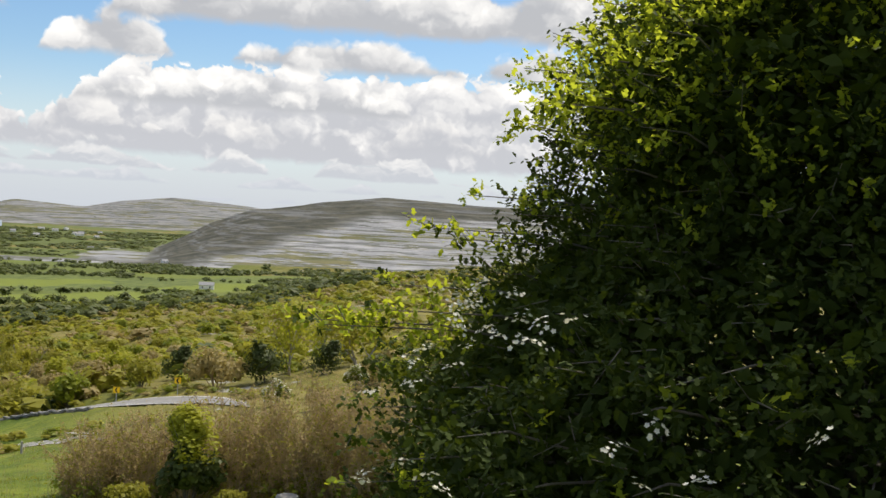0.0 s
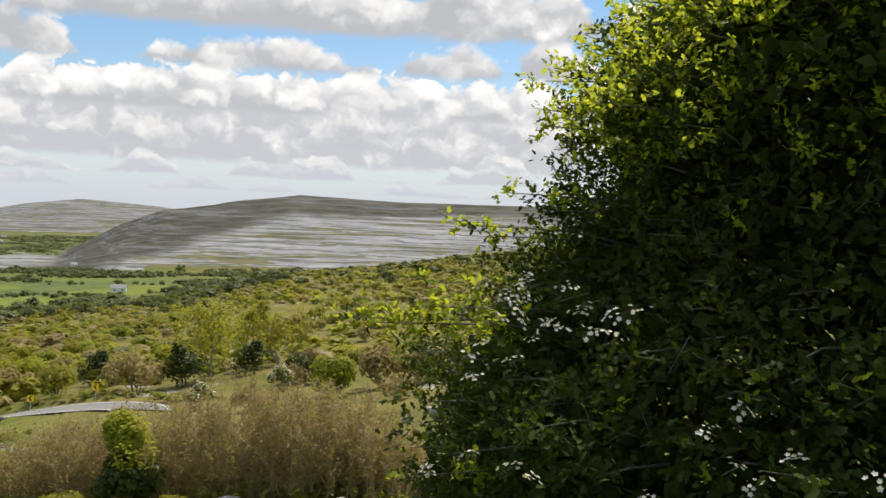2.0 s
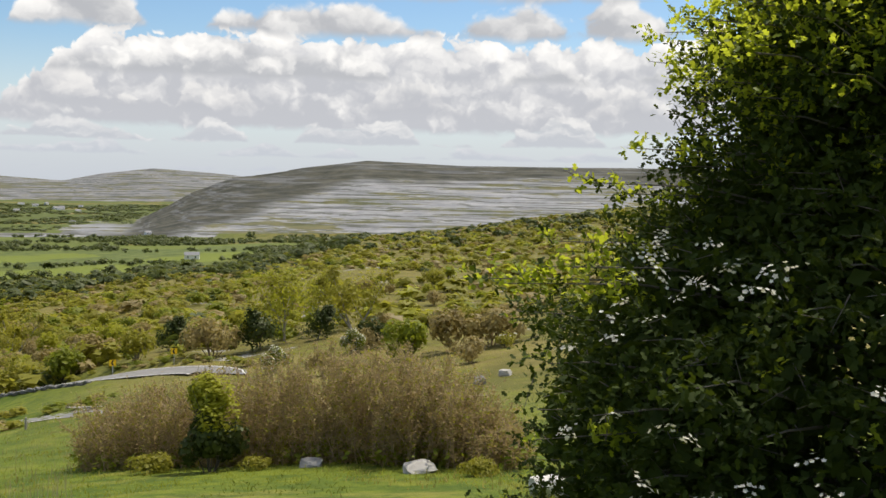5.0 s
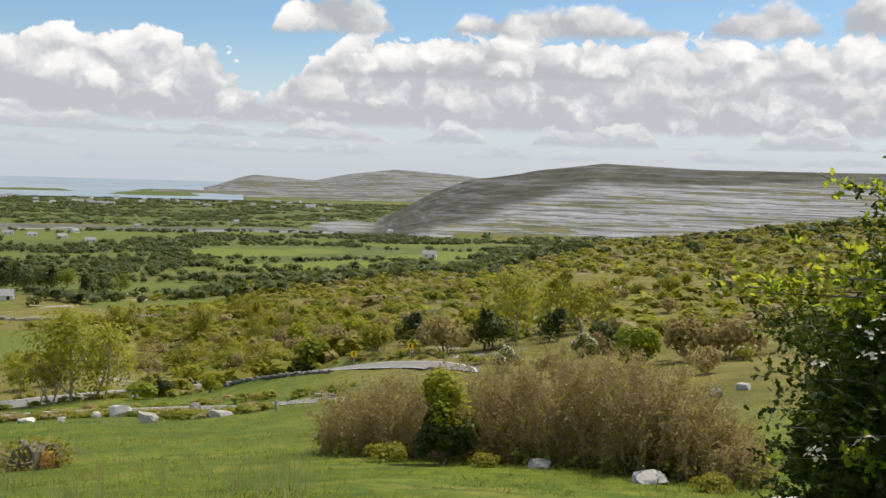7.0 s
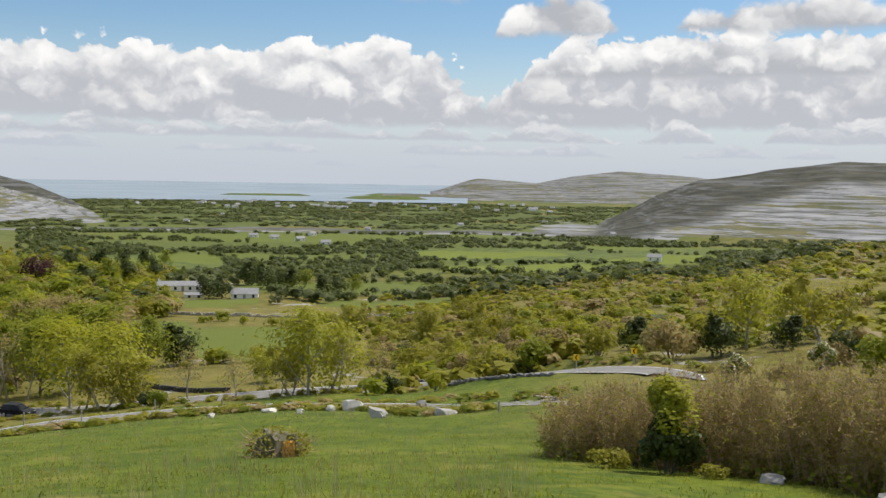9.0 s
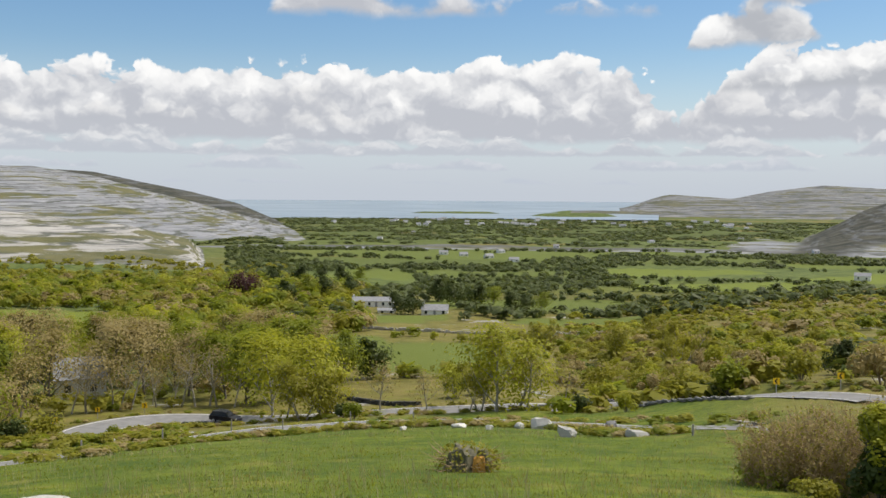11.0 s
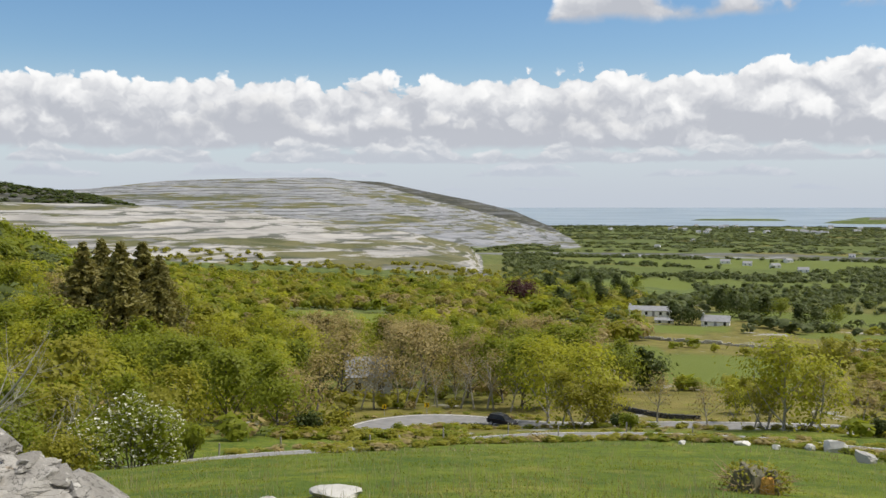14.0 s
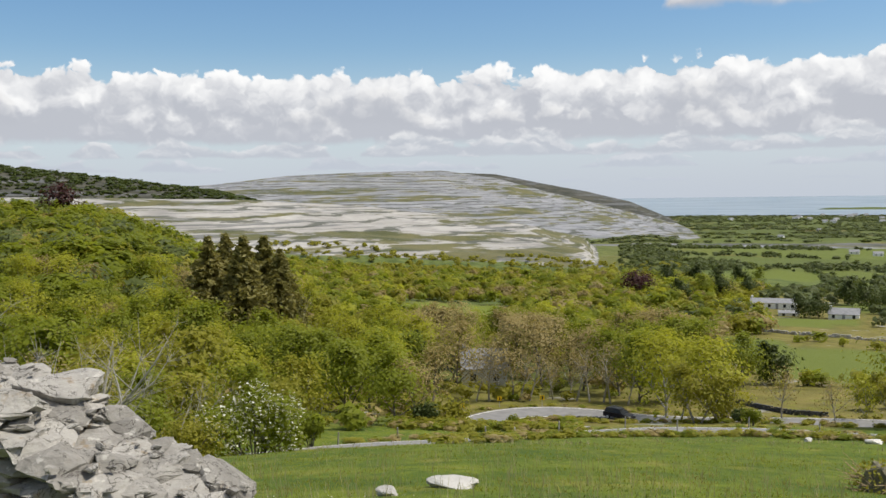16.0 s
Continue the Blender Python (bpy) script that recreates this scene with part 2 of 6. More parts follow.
def ground_mat():
    """Grass, heath, fields, woodland floor and limestone, chosen by cover layers; the darkest also holds painted
    shadow.
    """
    m, nt, b = mat("land", 0.95)
    p = place(nt, world_space=True)
    fine = noise_node(nt, p, 2.2, 5.0, 0.65)
    mid = noise_node(nt, p, 0.16, 5.0, 0.6)
    big = noise_node(nt, p, 0.012, 4.0, 0.55)
    blades = noise_node(nt, place(nt, (1, 1, 1), True), 9.0, 3.0, 0.7)
    g = math_node(nt, "ADD", math_node(nt, "MULTIPLY", fine, 0.5), math_node(nt, "MULTIPLY", mid, 0.5))
    grass = mix_node(nt, range_node(nt, g, 0.38, 0.62), (0.058, 0.098, 0.006), (0.155, 0.188, 0.013))
    dry = range_node(nt, noise_node(nt, p, 0.22, 7.0, 0.72), 0.52, 0.66)
    grass = mix_node(nt, math_node(nt, "MULTIPLY", dry, 0.5), grass, (0.29, 0.245, 0.06))
    grass = mix_node(nt, range_node(nt, blades, 0.35, 0.75, 0.0, 0.25), grass, (0.06, 0.11, 0.015))
    clump = noise_node(nt, p, 0.75, 6.0, 0.7)
    grass = mix_node(nt, range_node(nt, clump, 0.50, 0.60, 0.0, 0.75), grass, (0.048, 0.085, 0.008))
    grass = mix_node(nt, range_node(nt, noise_node(nt, p, 0.45, 6.0, 0.72), 0.55, 0.66, 0.0, 0.4), grass, (0.21, 0.20, 0.03))
    heath = mix_node(nt, range_node(nt, mid, 0.35, 0.65), (0.11, 0.102, 0.02), (0.20, 0.168, 0.046))
    heath = mix_node(nt, range_node(nt, noise_node(nt, p, 0.5, 5.0), 0.5, 0.7), heath, (0.17, 0.17, 0.022))
    rocky = math_node(nt, "MULTIPLY", range_node(nt, noise_node(nt, p, 0.07, 7.0, 0.66), 0.60, 0.66), 0.85)
    heath = mix_node(nt, rocky, heath, (0.34, 0.335, 0.32))
    field = mix_node(nt, attr(nt, "plot"), (0.078, 0.100, 0.024), (0.155, 0.19, 0.024))
    field = mix_node(nt, range_node(nt, mid, 0.3, 0.7, 0.0, 0.35), field, (0.125, 0.150, 0.024))
    wood = mix_node(nt, range_node(nt, noise_node(nt, p, 0.09, 6.0, 0.65), 0.35, 0.65), (0.06, 0.085, 0.02), (0.13, 0.16, 0.04))
    # limestone terraces: ledges follow the height, with grass in the seams
    lay = noise_node(nt, place(nt, (0.0035, 0.0035, 0.11), True), 1.0, 8.0, 0.66, 0.6)
    thin = noise_node(nt, place(nt, (0.006, 0.006, 0.55), True), 1.0, 5.0, 0.6, 0.3)
    broken = noise_node(nt, place(nt, (0.02, 0.02, 0.05), True), 1.0, 7.0, 0.68)
    rock = mix_node(nt, range_node(nt, broken, 0.3, 0.7), (0.19, 0.197, 0.212), (0.34, 0.343, 0.35))
    rock = mix_node(nt, attr(nt, "bare"), rock, mix_node(nt, range_node(nt, broken, 0.3, 0.7), (0.29, 0.278, 0.255), (0.45, 0.432, 0.40)))
    rock = mix_node(nt, range_node(nt, thin, 0.40, 0.48, 0.75, 0.0), rock, (0.12, 0.125, 0.12))
    zed = nt.nodes.new("ShaderNodeSeparateXYZ")
    link(nt, p, zed.inputs[0])
    wob = noise_node(nt, place(nt, (0.006, 0.006, 0.02), True), 1.0, 6.0, 0.6)
    bed = math_node(nt, "FRACT", math_node(nt, "ADD", math_node(nt, "DIVIDE", zed.outputs[2], 6.5), math_node(nt, "MULTIPLY", wob, 3.2)))
    joint = math_node(nt, "MULTIPLY", range_node(nt, bed, 0.16, 0.26, 1.0, 0.0), range_node(nt, noise_node(nt, place(nt, (0.012, 0.012, 0.1), True), 1.0, 4.0), 0.36, 0.5))
    rock = mix_node(nt, math_node(nt, "MULTIPLY", joint, 0.85), rock, (0.075, 0.08, 0.06))
    turf = mix_node(nt, range_node(nt, broken, 0.35, 0.65), (0.065, 0.075, 0.03), (0.15, 0.14, 0.065))
    seams = range_node(nt, math_node(nt, "ADD", math_node(nt, "MULTIPLY", lay, 0.75), math_node(nt, "MULTIPLY", broken, 0.25)), 0.512, 0.552)
    karst = mix_node(nt, seams, rock, turf)
    # dark land: real moor on the ridge, elsewhere hill shadow painted as colour
    moor_shade = mix_node(nt, range_node(nt, broken, 0.35, 0.62), (0.036, 0.038, 0.028), (0.085, 0.082, 0.06))
    moor_shade = mix_node(nt, range_node(nt, lay, 0.52, 0.58, 0.0, 0.5), moor_shade, (0.17, 0.175, 0.19))
    moor_shade = mix_node(nt, math_node(nt, "MULTIPLY", joint, 0.6), moor_shade, (0.03, 0.033, 0.025))
    karst = mix_node(nt, attr(nt, "moor_shade"), karst, moor_shade)
    col = mix_node(nt, attr(nt, "heath"), grass, heath)
    col = mix_node(nt, attr(nt, "field"), col, field)
    col = mix_node(nt, attr(nt, "wood"), col, wood)
    edge = math_node(nt, "ADD", attr(nt, "karst"), math_node(nt, "MULTIPLY", math_node(nt, "SUBTRACT", broken, 0.5), 1.3))
    col = mix_node(nt, range_node(nt, edge, 0.42, 0.58), col, karst)
    link(nt, col, b.inputs["Base Color"])
    bump_node(nt, b, math_node(nt, "ADD", math_node(nt, "MULTIPLY", fine, 0.5), blades), 0.6, 0.12)
    return m


def rock_mat(name, lo, hi, stain=(0.10, 0.10, 0.09)):
    m, nt, b = mat(name, 0.9)
    p = place(nt)
    ob = nt.nodes.new("ShaderNodeObjectInfo").outputs["Random"]
    n1 = noise_node(nt, p, 3.0, 8.0, 0.65)
    n2 = noise_node(nt, p, 22.0, 6.0, 0.7)
    f = math_node(nt, "ADD", math_node(nt, "MULTIPLY", n1, 0.6), math_node(nt, "MULTIPLY", ob, 0.4))
    col = mix_node(nt, range_node(nt, f, 0.25, 0.75), lo, hi)
    col = mix_node(nt, range_node(nt, n2, 0.56, 0.72, 0.0, 0.6), col, stain)
    col = mix_node(nt, range_node(nt, noise_node(nt, p, 7.0, 4.0), 0.62, 0.7, 0.0, 0.45), col, (0.55, 0.55, 0.52))
    link(nt, col, b.inputs["Base Color"])
    bump_node(nt, b, math_node(nt, "ADD", n1, math_node(nt, "MULTIPLY", n2, 0.6)), 0.55, 0.025)
    return m


def wall_rock():
    """Weathered limestone: dark cracks, lichen, brown earth in hollows."""
    m, nt, b = mat("wall_limestone", 0.92)
    p = place(nt, world_space=True)
    ob = nt.nodes.new("ShaderNodeObjectInfo").outputs["Random"]
    n1 = noise_node(nt, p, 7.0, 9.0, 0.7)
    n2 = noise_node(nt, p, 42.0, 6.0, 0.7)
    beds = noise_node(nt, place(nt, (5, 5, 45), True), 1.0, 6.0, 0.65, 0.5)
    f = math_node(nt, "ADD", math_node(nt, "MULTIPLY", n1, 0.7), math_node(nt, "MULTIPLY", ob, 0.3))
    col = mix_node(nt, range_node(nt, f, 0.3, 0.7), (0.235, 0.222, 0.198), (0.42, 0.40, 0.362))
    col = mix_node(nt, range_node(nt, n2, 0.55, 0.7, 0.0, 0.45), col, (0.20, 0.18, 0.15))
    col = mix_node(nt, range_node(nt, noise_node(nt, p, 16.0, 5.0), 0.60, 0.68, 0.0, 0.6), col, (0.60, 0.575, 0.52))
    col = mix_node(nt, range_node(nt, noise_node(nt, p, 5.0, 5.0, 0.65), 0.60, 0.68, 0.0, 0.65), col, (0.24, 0.165, 0.075))
    split = math_node(nt, "ABSOLUTE", math_node(nt, "SUBTRACT", noise_node(nt, p, 4.5, 5.0, 0.6, 0.8), 0.5))
    crack = range_node(nt, split, 0.0, 0.010, 1.0, 0.0)
    col = mix_node(nt, math_node(nt, "MULTIPLY", crack, 0.8), col, (0.05, 0.042, 0.032))
    link(nt, col, b.inputs["Base Color"])
    h = math_node(nt, "ADD", math_node(nt, "ADD", n1, math_node(nt, "MULTIPLY", n2, 0.35)), math_node(nt, "MULTIPLY", beds, 0.6))
    bump_node(nt, b, math_node(nt, "SUBTRACT", h, math_node(nt, "MULTIPLY", crack, 0.3)), 0.7, 0.035)
    return m


M_LAND = ground_mat()
M_ROCK = rock_mat("limestone", (0.27, 0.258, 0.24), (0.47, 0.45, 0.415))
M_PALE = rock_mat("pale_boulder", (0.40, 0.385, 0.355), (0.62, 0.60, 0.55), (0.22, 0.21, 0.19))
M_BARK = plain_mat("bark", (0.09, 0.08, 0.065), (0.20, 0.18, 0.15), 6.0, 0.95, 0.6)
M_PALEBARK = plain_mat("pale_bark", (0.24, 0.22, 0.18), (0.42, 0.40, 0.35), 5.0, 0.95, 0.5)
M_TWIG = plain_mat("twig", (0.29, 0.205, 0.12), (0.47, 0.36, 0.22), 3.0, 0.95)
# hawthorn leaf pair: the crown's shade and sunlight are put into these two colours
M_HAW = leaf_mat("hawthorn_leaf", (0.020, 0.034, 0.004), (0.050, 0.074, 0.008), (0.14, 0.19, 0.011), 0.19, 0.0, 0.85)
M_YOUNG_SUNLIT = leaf_mat("young_sunlit_leaf", (0.11, 0.16, 0.010), (0.25, 0.31, 0.022), (0.66, 0.72, 0.05), 0.56, 0.0, 0.6)
M_ASH = leaf_mat("yellow_green_leaf", (0.27, 0.28, 0.016), (0.39, 0.39, 0.034), (0.50, 0.50, 0.045), 0.48)
M_GREEN = leaf_mat("green_leaf", (0.14, 0.175, 0.010), (0.24, 0.265, 0.022), (0.35, 0.39, 0.03), 0.46)
M_DARK = leaf_mat("dark_leaf", (0.04, 0.06, 0.012), (0.09, 0.115, 0.024), (0.13, 0.16, 0.024), 0.3)
M_BUD = leaf_mat("budding_twig", (0.30, 0.235, 0.09), (0.42, 0.34, 0.145), (0.44, 0.36, 0.12), 0.42)
M_OLIVE = leaf_mat("olive_leaf", (0.225, 0.22, 0.018), (0.33, 0.31, 0.04), (0.43, 0.41, 0.05), 0.48)
M_SPRUCE = leaf_mat("spruce_needle", (0.16, 0.16, 0.04), (0.30, 0.265, 0.09), (0.33, 0.29, 0.07), 0.38)
M_THORN = leaf_mat("thorn_bud", (0.33, 0.235, 0.105), (0.50, 0.385, 0.185), (0.50, 0.385, 0.165), 0.48)
M_COPPER = leaf_mat("copper_leaf", (0.035, 0.012, 0.012), (0.085, 0.03, 0.025), (0.12, 0.035, 0.02), 0.2)
M_WHITE = leaf_mat("blossom", (0.72, 0.69, 0.58), (0.86, 0.84, 0.74), (0.8, 0.76, 0.6), 0.35)
M_HEDGE = leaf_mat("hedge_leaf", (0.08, 0.105, 0.026), (0.145, 0.175, 0.05), (0.19, 0.22, 0.05), 0.4)
M_VALLEY = leaf_mat("valley_tree_leaf", (0.085, 0.11, 0.036), (0.145, 0.172, 0.06), (0.19, 0.22, 0.07), 0.42)

# ---- the land: bearings in degrees to the left of +y, ranges in metres from the origin ----
RANGES = (0, 8, 20, 45, 90, 140, 250, 400, 600, 900, 1400, 2000, 3000, 4950)
PROFILES = (
    (-14, (0, -1.6, -4.4, -8.0, -11.0, -12.6, -12.4, -8.5, -16, -52, -68, -76, -80, -60)),
    (3, (0, -1.8, -4.6, -9.2, -13.6, -16.2, -19.5, -22.5, -37, -58, -69, -75, -78, -50)),
    (12, (0, -1.8, -4.65, -9.9, -15.0, -20.0, -27.0, -37.0, -49, -60, -70, -75, -74, -40)),
    (30, (0, -1.8, -4.65, -10.5, -20.0, -28.0, -37.0, -46.0, -54, -61.5, -70, -75.5, -73, -33)),
    (56, (0, -1.8, -4.65, -10.6, -21.0, -30.5, -37.0, -44.0, -51, -58, -68, -74, -72, -33)),
    (78, (0, -1.8, -4.6, -10.6, -20.5, -26.5, -30.0, -34.0, -38, -44, -52, -62, -70, -40)),
)


def hermite(x, xs, ys):
    """Smooth curve through (xs, ys) with no overshoot."""
    xs, ys = np.asarray(xs, float), np.asarray(ys, float)
    h, s = np.diff(xs), np.diff(ys) / np.diff(xs)
    m = np.concatenate([[s[0]], np.where(s[:-1] * s[1:] > 0, 2 * s[:-1] * s[1:] / (s[:-1] + s[1:] + 1e-12), 0), [s[-1]]])
    i = np.clip(np.searchsorted(xs, x) - 1, 0, len(h) - 1)
    t = np.clip((x - xs[i]) / h[i], 0, 1)
    return ys[i] * (1 + 2 * t) * (1 - t) ** 2 + m[i] * h[i] * t * (1 - t) ** 2 + ys[i + 1] * t * t * (3 - 2 * t) + m[i + 1] * h[i] * t * t * (t - 1)


def smooth(a, b, x):
    t = np.clip((x - a) / (b - a), 0, 1)
    return t * t * (3 - 2 * t)


_rng = np.random.default_rng(5)
_LAT = _rng.random((256, 256))


def vnoise(x, y):
    """Value noise, 0 to 1."""
    xi, yi = np.floor(x).astype(int), np.floor(y).astype(int)
    fx, fy = x - xi, y - yi
    fx, fy = fx * fx * (3 - 2 * fx), fy * fy * (3 - 2 * fy)
    g = lambda i, j: _LAT[i % 256, j % 256]
    return (g(xi, yi) * (1 - fx) + g(xi + 1, yi) * fx) * (1 - fy) + (g(xi, yi + 1) * (1 - fx) + g(xi + 1, yi + 1) * fx) * fy


def fbm(x, y, octaves=4):
    s, amp, tot = 0.0, 1.0, 0.0
    for k in range(octaves):
        s = s + amp * vnoise(x * 2 ** k + 17 * k, y * 2 ** k + 31 * k)
        tot += amp
        amp *= 0.5
    return s / tot


EYE = 1.6
# far hills: crest line (bearing, degrees above the level of the eye), range of foot and of crest
HILLS = {
    "east": (((-60, 1.3), (-12, 1.13), (-2.4, 1.1), (3.5, 1.32), (7.3, 0.80), (11.3, 0.15), (13.5, -0.7), (14.9, -1.5), (16.2, -2.15), (17.8, -2.75), (20, -4.0)), 1150, 2100),
    "west": (((41, -4.6), (45.7, -2.1), (49.2, -1.25), (51.5, -0.6), (54, 0.0), (57.2, 0.9), (60.4, 1.4), (65, 1.36), (69.5, 1.2), (73.7, 0.72), (82, 0.3), (110, 0)), 1350, 2500),
    "west_back": (((44, -3.2), (47, -1.6), (49.2, -0.6), (51.7, 0.02), (54, 0.47), (57.2, 1.14), (59, 1.25), (60.5, 1.1), (63, -1), (66, -4)), 2400, 2900),
    "near_west": (((48.5, -6.5), (52, -2.7), (55, -1.95), (60, -1.3), (65, -0.65), (73, -0.15), (82, 0.1), (110, 0.2)), 640, 1150),
    "ridge": (((66, -3), (69, -1.2), (71.5, -0.2), (73.5, 0.3), (76, 0.66), (82, 1.45), (85, 1.8), (100, 2.4), (120, 3)), 1190, 1600),
    "knoll": (((71.5, -8), (74, -4.4), (77, -2.5), (80, -1.4), (84, -1.1), (100, -0.5), (115, 0)), 190, 420),
    "far": (((4, -0.6), (9, 0.0), (11.3, 0.33), (13, 0.46), (15.7, 0.62), (18.5, 0.27), (20.5, -0.16), (23.9, 0.06), (26, -0.14), (27.5, -0.42), (29.5, -0.9), (32, -2.6)), 3250, 4100),
}


def profile(az, r):
    """The open land without its hills."""
    zs = np.array([hermite(r, RANGES, p) for _, p in PROFILES])
    a = np.array([p[0] for p in PROFILES], float)
    i = np.clip(np.searchsorted(a, az) - 1, 0, len(a) - 2)
    t = smooth(0, 1, (az - a[i]) / (a[i + 1] - a[i]))
    n = np.arange(len(r))
    return zs[i, n] * (1 - t) + zs[i + 1, n] * t


_feet = {}


def foot_el(name):
    """How far below the level of the eye a hill's foot lies, over the bearing."""
    if name not in _feet:
        a = np.arange(-180, 181, 2.0)
        foot = HILLS[name][1]
        _feet[name] = (a, np.degrees(np.arctan((profile(a, np.full(len(a), float(foot))) - EYE) / foot)))
    return _feet[name]


def hill(name, az, r):
    crest, foot, top = HILLS[name]
    low = np.interp(az, *foot_el(name))
    sky_el = np.interp(az, [c[0] for c in crest], [c[1] for c in crest])
    t = np.clip((r - foot) / (top - foot), 0, 1)
    n = {"near_west": 6, "east": 13, "west": 13, "far": 6}.get(name, 0)
    f = 1 - (1 - t) ** 1.7
    if n:                                   # terraces: steep risers and flat treads
        w = f * n + 1.5 * (fbm(az * 0.22, r * 0.0025) - 0.5)
        k = np.floor(w)
        f = np.clip(0.48 * f + 0.52 * (k + smooth(0.62, 0.90, w - k)) / n, 0, 1)
        f = np.where(t >= 1, 1, f)
    el = low + (sky_el - low) * f
    z = EYE + r * np.tan(np.radians(el))
    z_top = EYE + top * np.tan(np.radians(sky_el))
    z = np.where(r > top, z_top - (r - top) * 0.22, z)
    return np.where((r < foot) | (sky_el <= low), -1e3, z)


# the hill road with its two hairpins, from the lower bend up: x, y, half width
ROAD = ((-84, 64, 2.6), (-94, 62, 2.8), (-103, 63.5, 3.0), (-109.5, 68.5, 3.3), (-112.5, 75, 3.5), (-111, 81, 3.3), (-105.5, 84.4, 3.0), (-98, 85.6, 2.8), (-88, 88.5, 2.6), (-76, 95, 2.6), (-62, 103, 2.8), (-51.5, 105, 2.8),
        (-44.5, 101, 2.9), (-37, 94.8, 3.1), (-30, 90, 3.2), (-24.5, 87.4, 3.1), (-19.8, 84.6, 2.9), (-17.4, 81.5, 2.5), (-16.2, 78, 2.2))
UPPER = ((-20.5, 60, 2.2), (-27.5, 64.2, 2.0), (-38, 71, 1.8), (-52, 74, 1.7), (-64, 71, 1.3), (-71, 64, 1.2), (-71.5, 55, 1.2), (-66, 44, 1.2), (-62.5, 35, 1.2), (-61, 28, 1.2), (-58, 19, 1.2), (-58, 8, 1.2), (-62, -10, 1.2))


def road_line(points, step=1.5):
    """Smooth centre line of the road: x, y, half width."""
    P = np.array(points)
    d = np.concatenate([[0], np.cumsum(np.hypot(*np.diff(P[:, :2], axis=0).T))])
    s = np.arange(0, d[-1], step)
    q = np.stack([np.interp(s, d, P[:, k]) for k in range(3)], 1)
    for _ in range(6):
        q[1:-1] = (q[:-2] + 2 * q[1:-1] + q[2:]) / 4
    return q


def level(x, y):
    """Height of the land, with the road cut into it."""
    x, y = np.asarray(x, float), np.asarray(y, float)
    z = bare_level(x, y)
    near = np.where((np.hypot(x, y) < 175) & (x < 5) & (y > -20))[0]
    if len(near) == 0:
        return z
    best, k = np.empty(len(near)), np.empty(len(near), int)
    for i in range(0, len(near), 4000):
        j = near[i:i + 4000]
        d = (x[j, None] - ROAD_LINE[None, :, 0]) ** 2 + (y[j, None] - ROAD_LINE[None, :, 1]) ** 2
        k[i:i + 4000] = d.argmin(1)
        best[i:i + 4000] = np.sqrt(d.min(1))
    zr, hw = ROAD_Z[k], ROAD_LINE[k, 2]
    f = smooth(hw + 0.6 + hw * 0.7, hw + 0.4, best)
    z[near] = z[near] * (1 - f) + (zr - 0.10) * f
    return z


def bare_level(x, y):
    """Height of the land without the road."""
    x, y = np.asarray(x, float), np.asarray(y, float)
    r, az = np.hypot(x, y), np.degrees(np.arctan2(-x, y))
    z = profile(az, r)
    up = smooth(50, 110, np.abs(az - 32) - 42 + 0)          # behind the viewpoint the hill goes on up
    z = z * (1 - up) + np.minimum(0.2 * r, 160) * up
    rough = (fbm(x * 0.05, y * 0.05) - 0.5) * np.clip(r / 60, 0, 1) * 1.2 + (fbm(x * 0.012 + 9, y * 0.012) - 0.5) * np.clip((r - 120) / 200, 0, 1) * 5 * np.clip(1.5 - r / 3000, 0.1, 1)
    rough = rough + (fbm(x * 0.4, y * 0.4) - 0.5) * 0.12 * np.clip(r / 10, 0, 1)
    z = z + rough * (1 - up)
    for name in HILLS:
        z = np.maximum(z, hill(name, az, r) + rough * 0.4)
    return z


_legs = [road_line(ROAD), road_line(UPPER)]
_heights = []
for leg in _legs:
    h = bare_level(leg[:, 0], leg[:, 1])
    for _ in range(40):
        h[1:-1] = (h[:-2] + 2 * h[1:-1] + h[2:]) / 4
    _heights.append(h)
ROAD_LINE, ROAD_Z = np.concatenate(_legs), np.concatenate(_heights)


def spot(az, r):
    """The point of the ground at a bearing and range."""
    x, y = -math.sin(radians(az)) * r, math.cos(radians(az)) * r
    return Vector((x, y, float(level(np.array([x]), np.array([y]))[0])))


# meadow greens in the valley: bearing, range, half width in degrees, half depth in metres, plot shade
FIELDS = ((20, 560, 6.5, 60, 0.95), (19, 760, 9, 110, 0.9), (12.5, 900, 6, 90, 0.55), (42, 620, 4, 110, 0.6), (34, 1000, 6, 70, 0.45), (31, 420, 7, 35, 0.45),
          (43, 345, 8, 26, 0.6), (29, 345, 6, 24, 0.5), (37, 215, 5, 30, 0.55), (59.5, 330, 3.4, 60, 0.95), (28, 1500, 9, 60, 0.3), (45, 250, 4, 22, 0.5), (70, 118, 9, 12, 0.5))


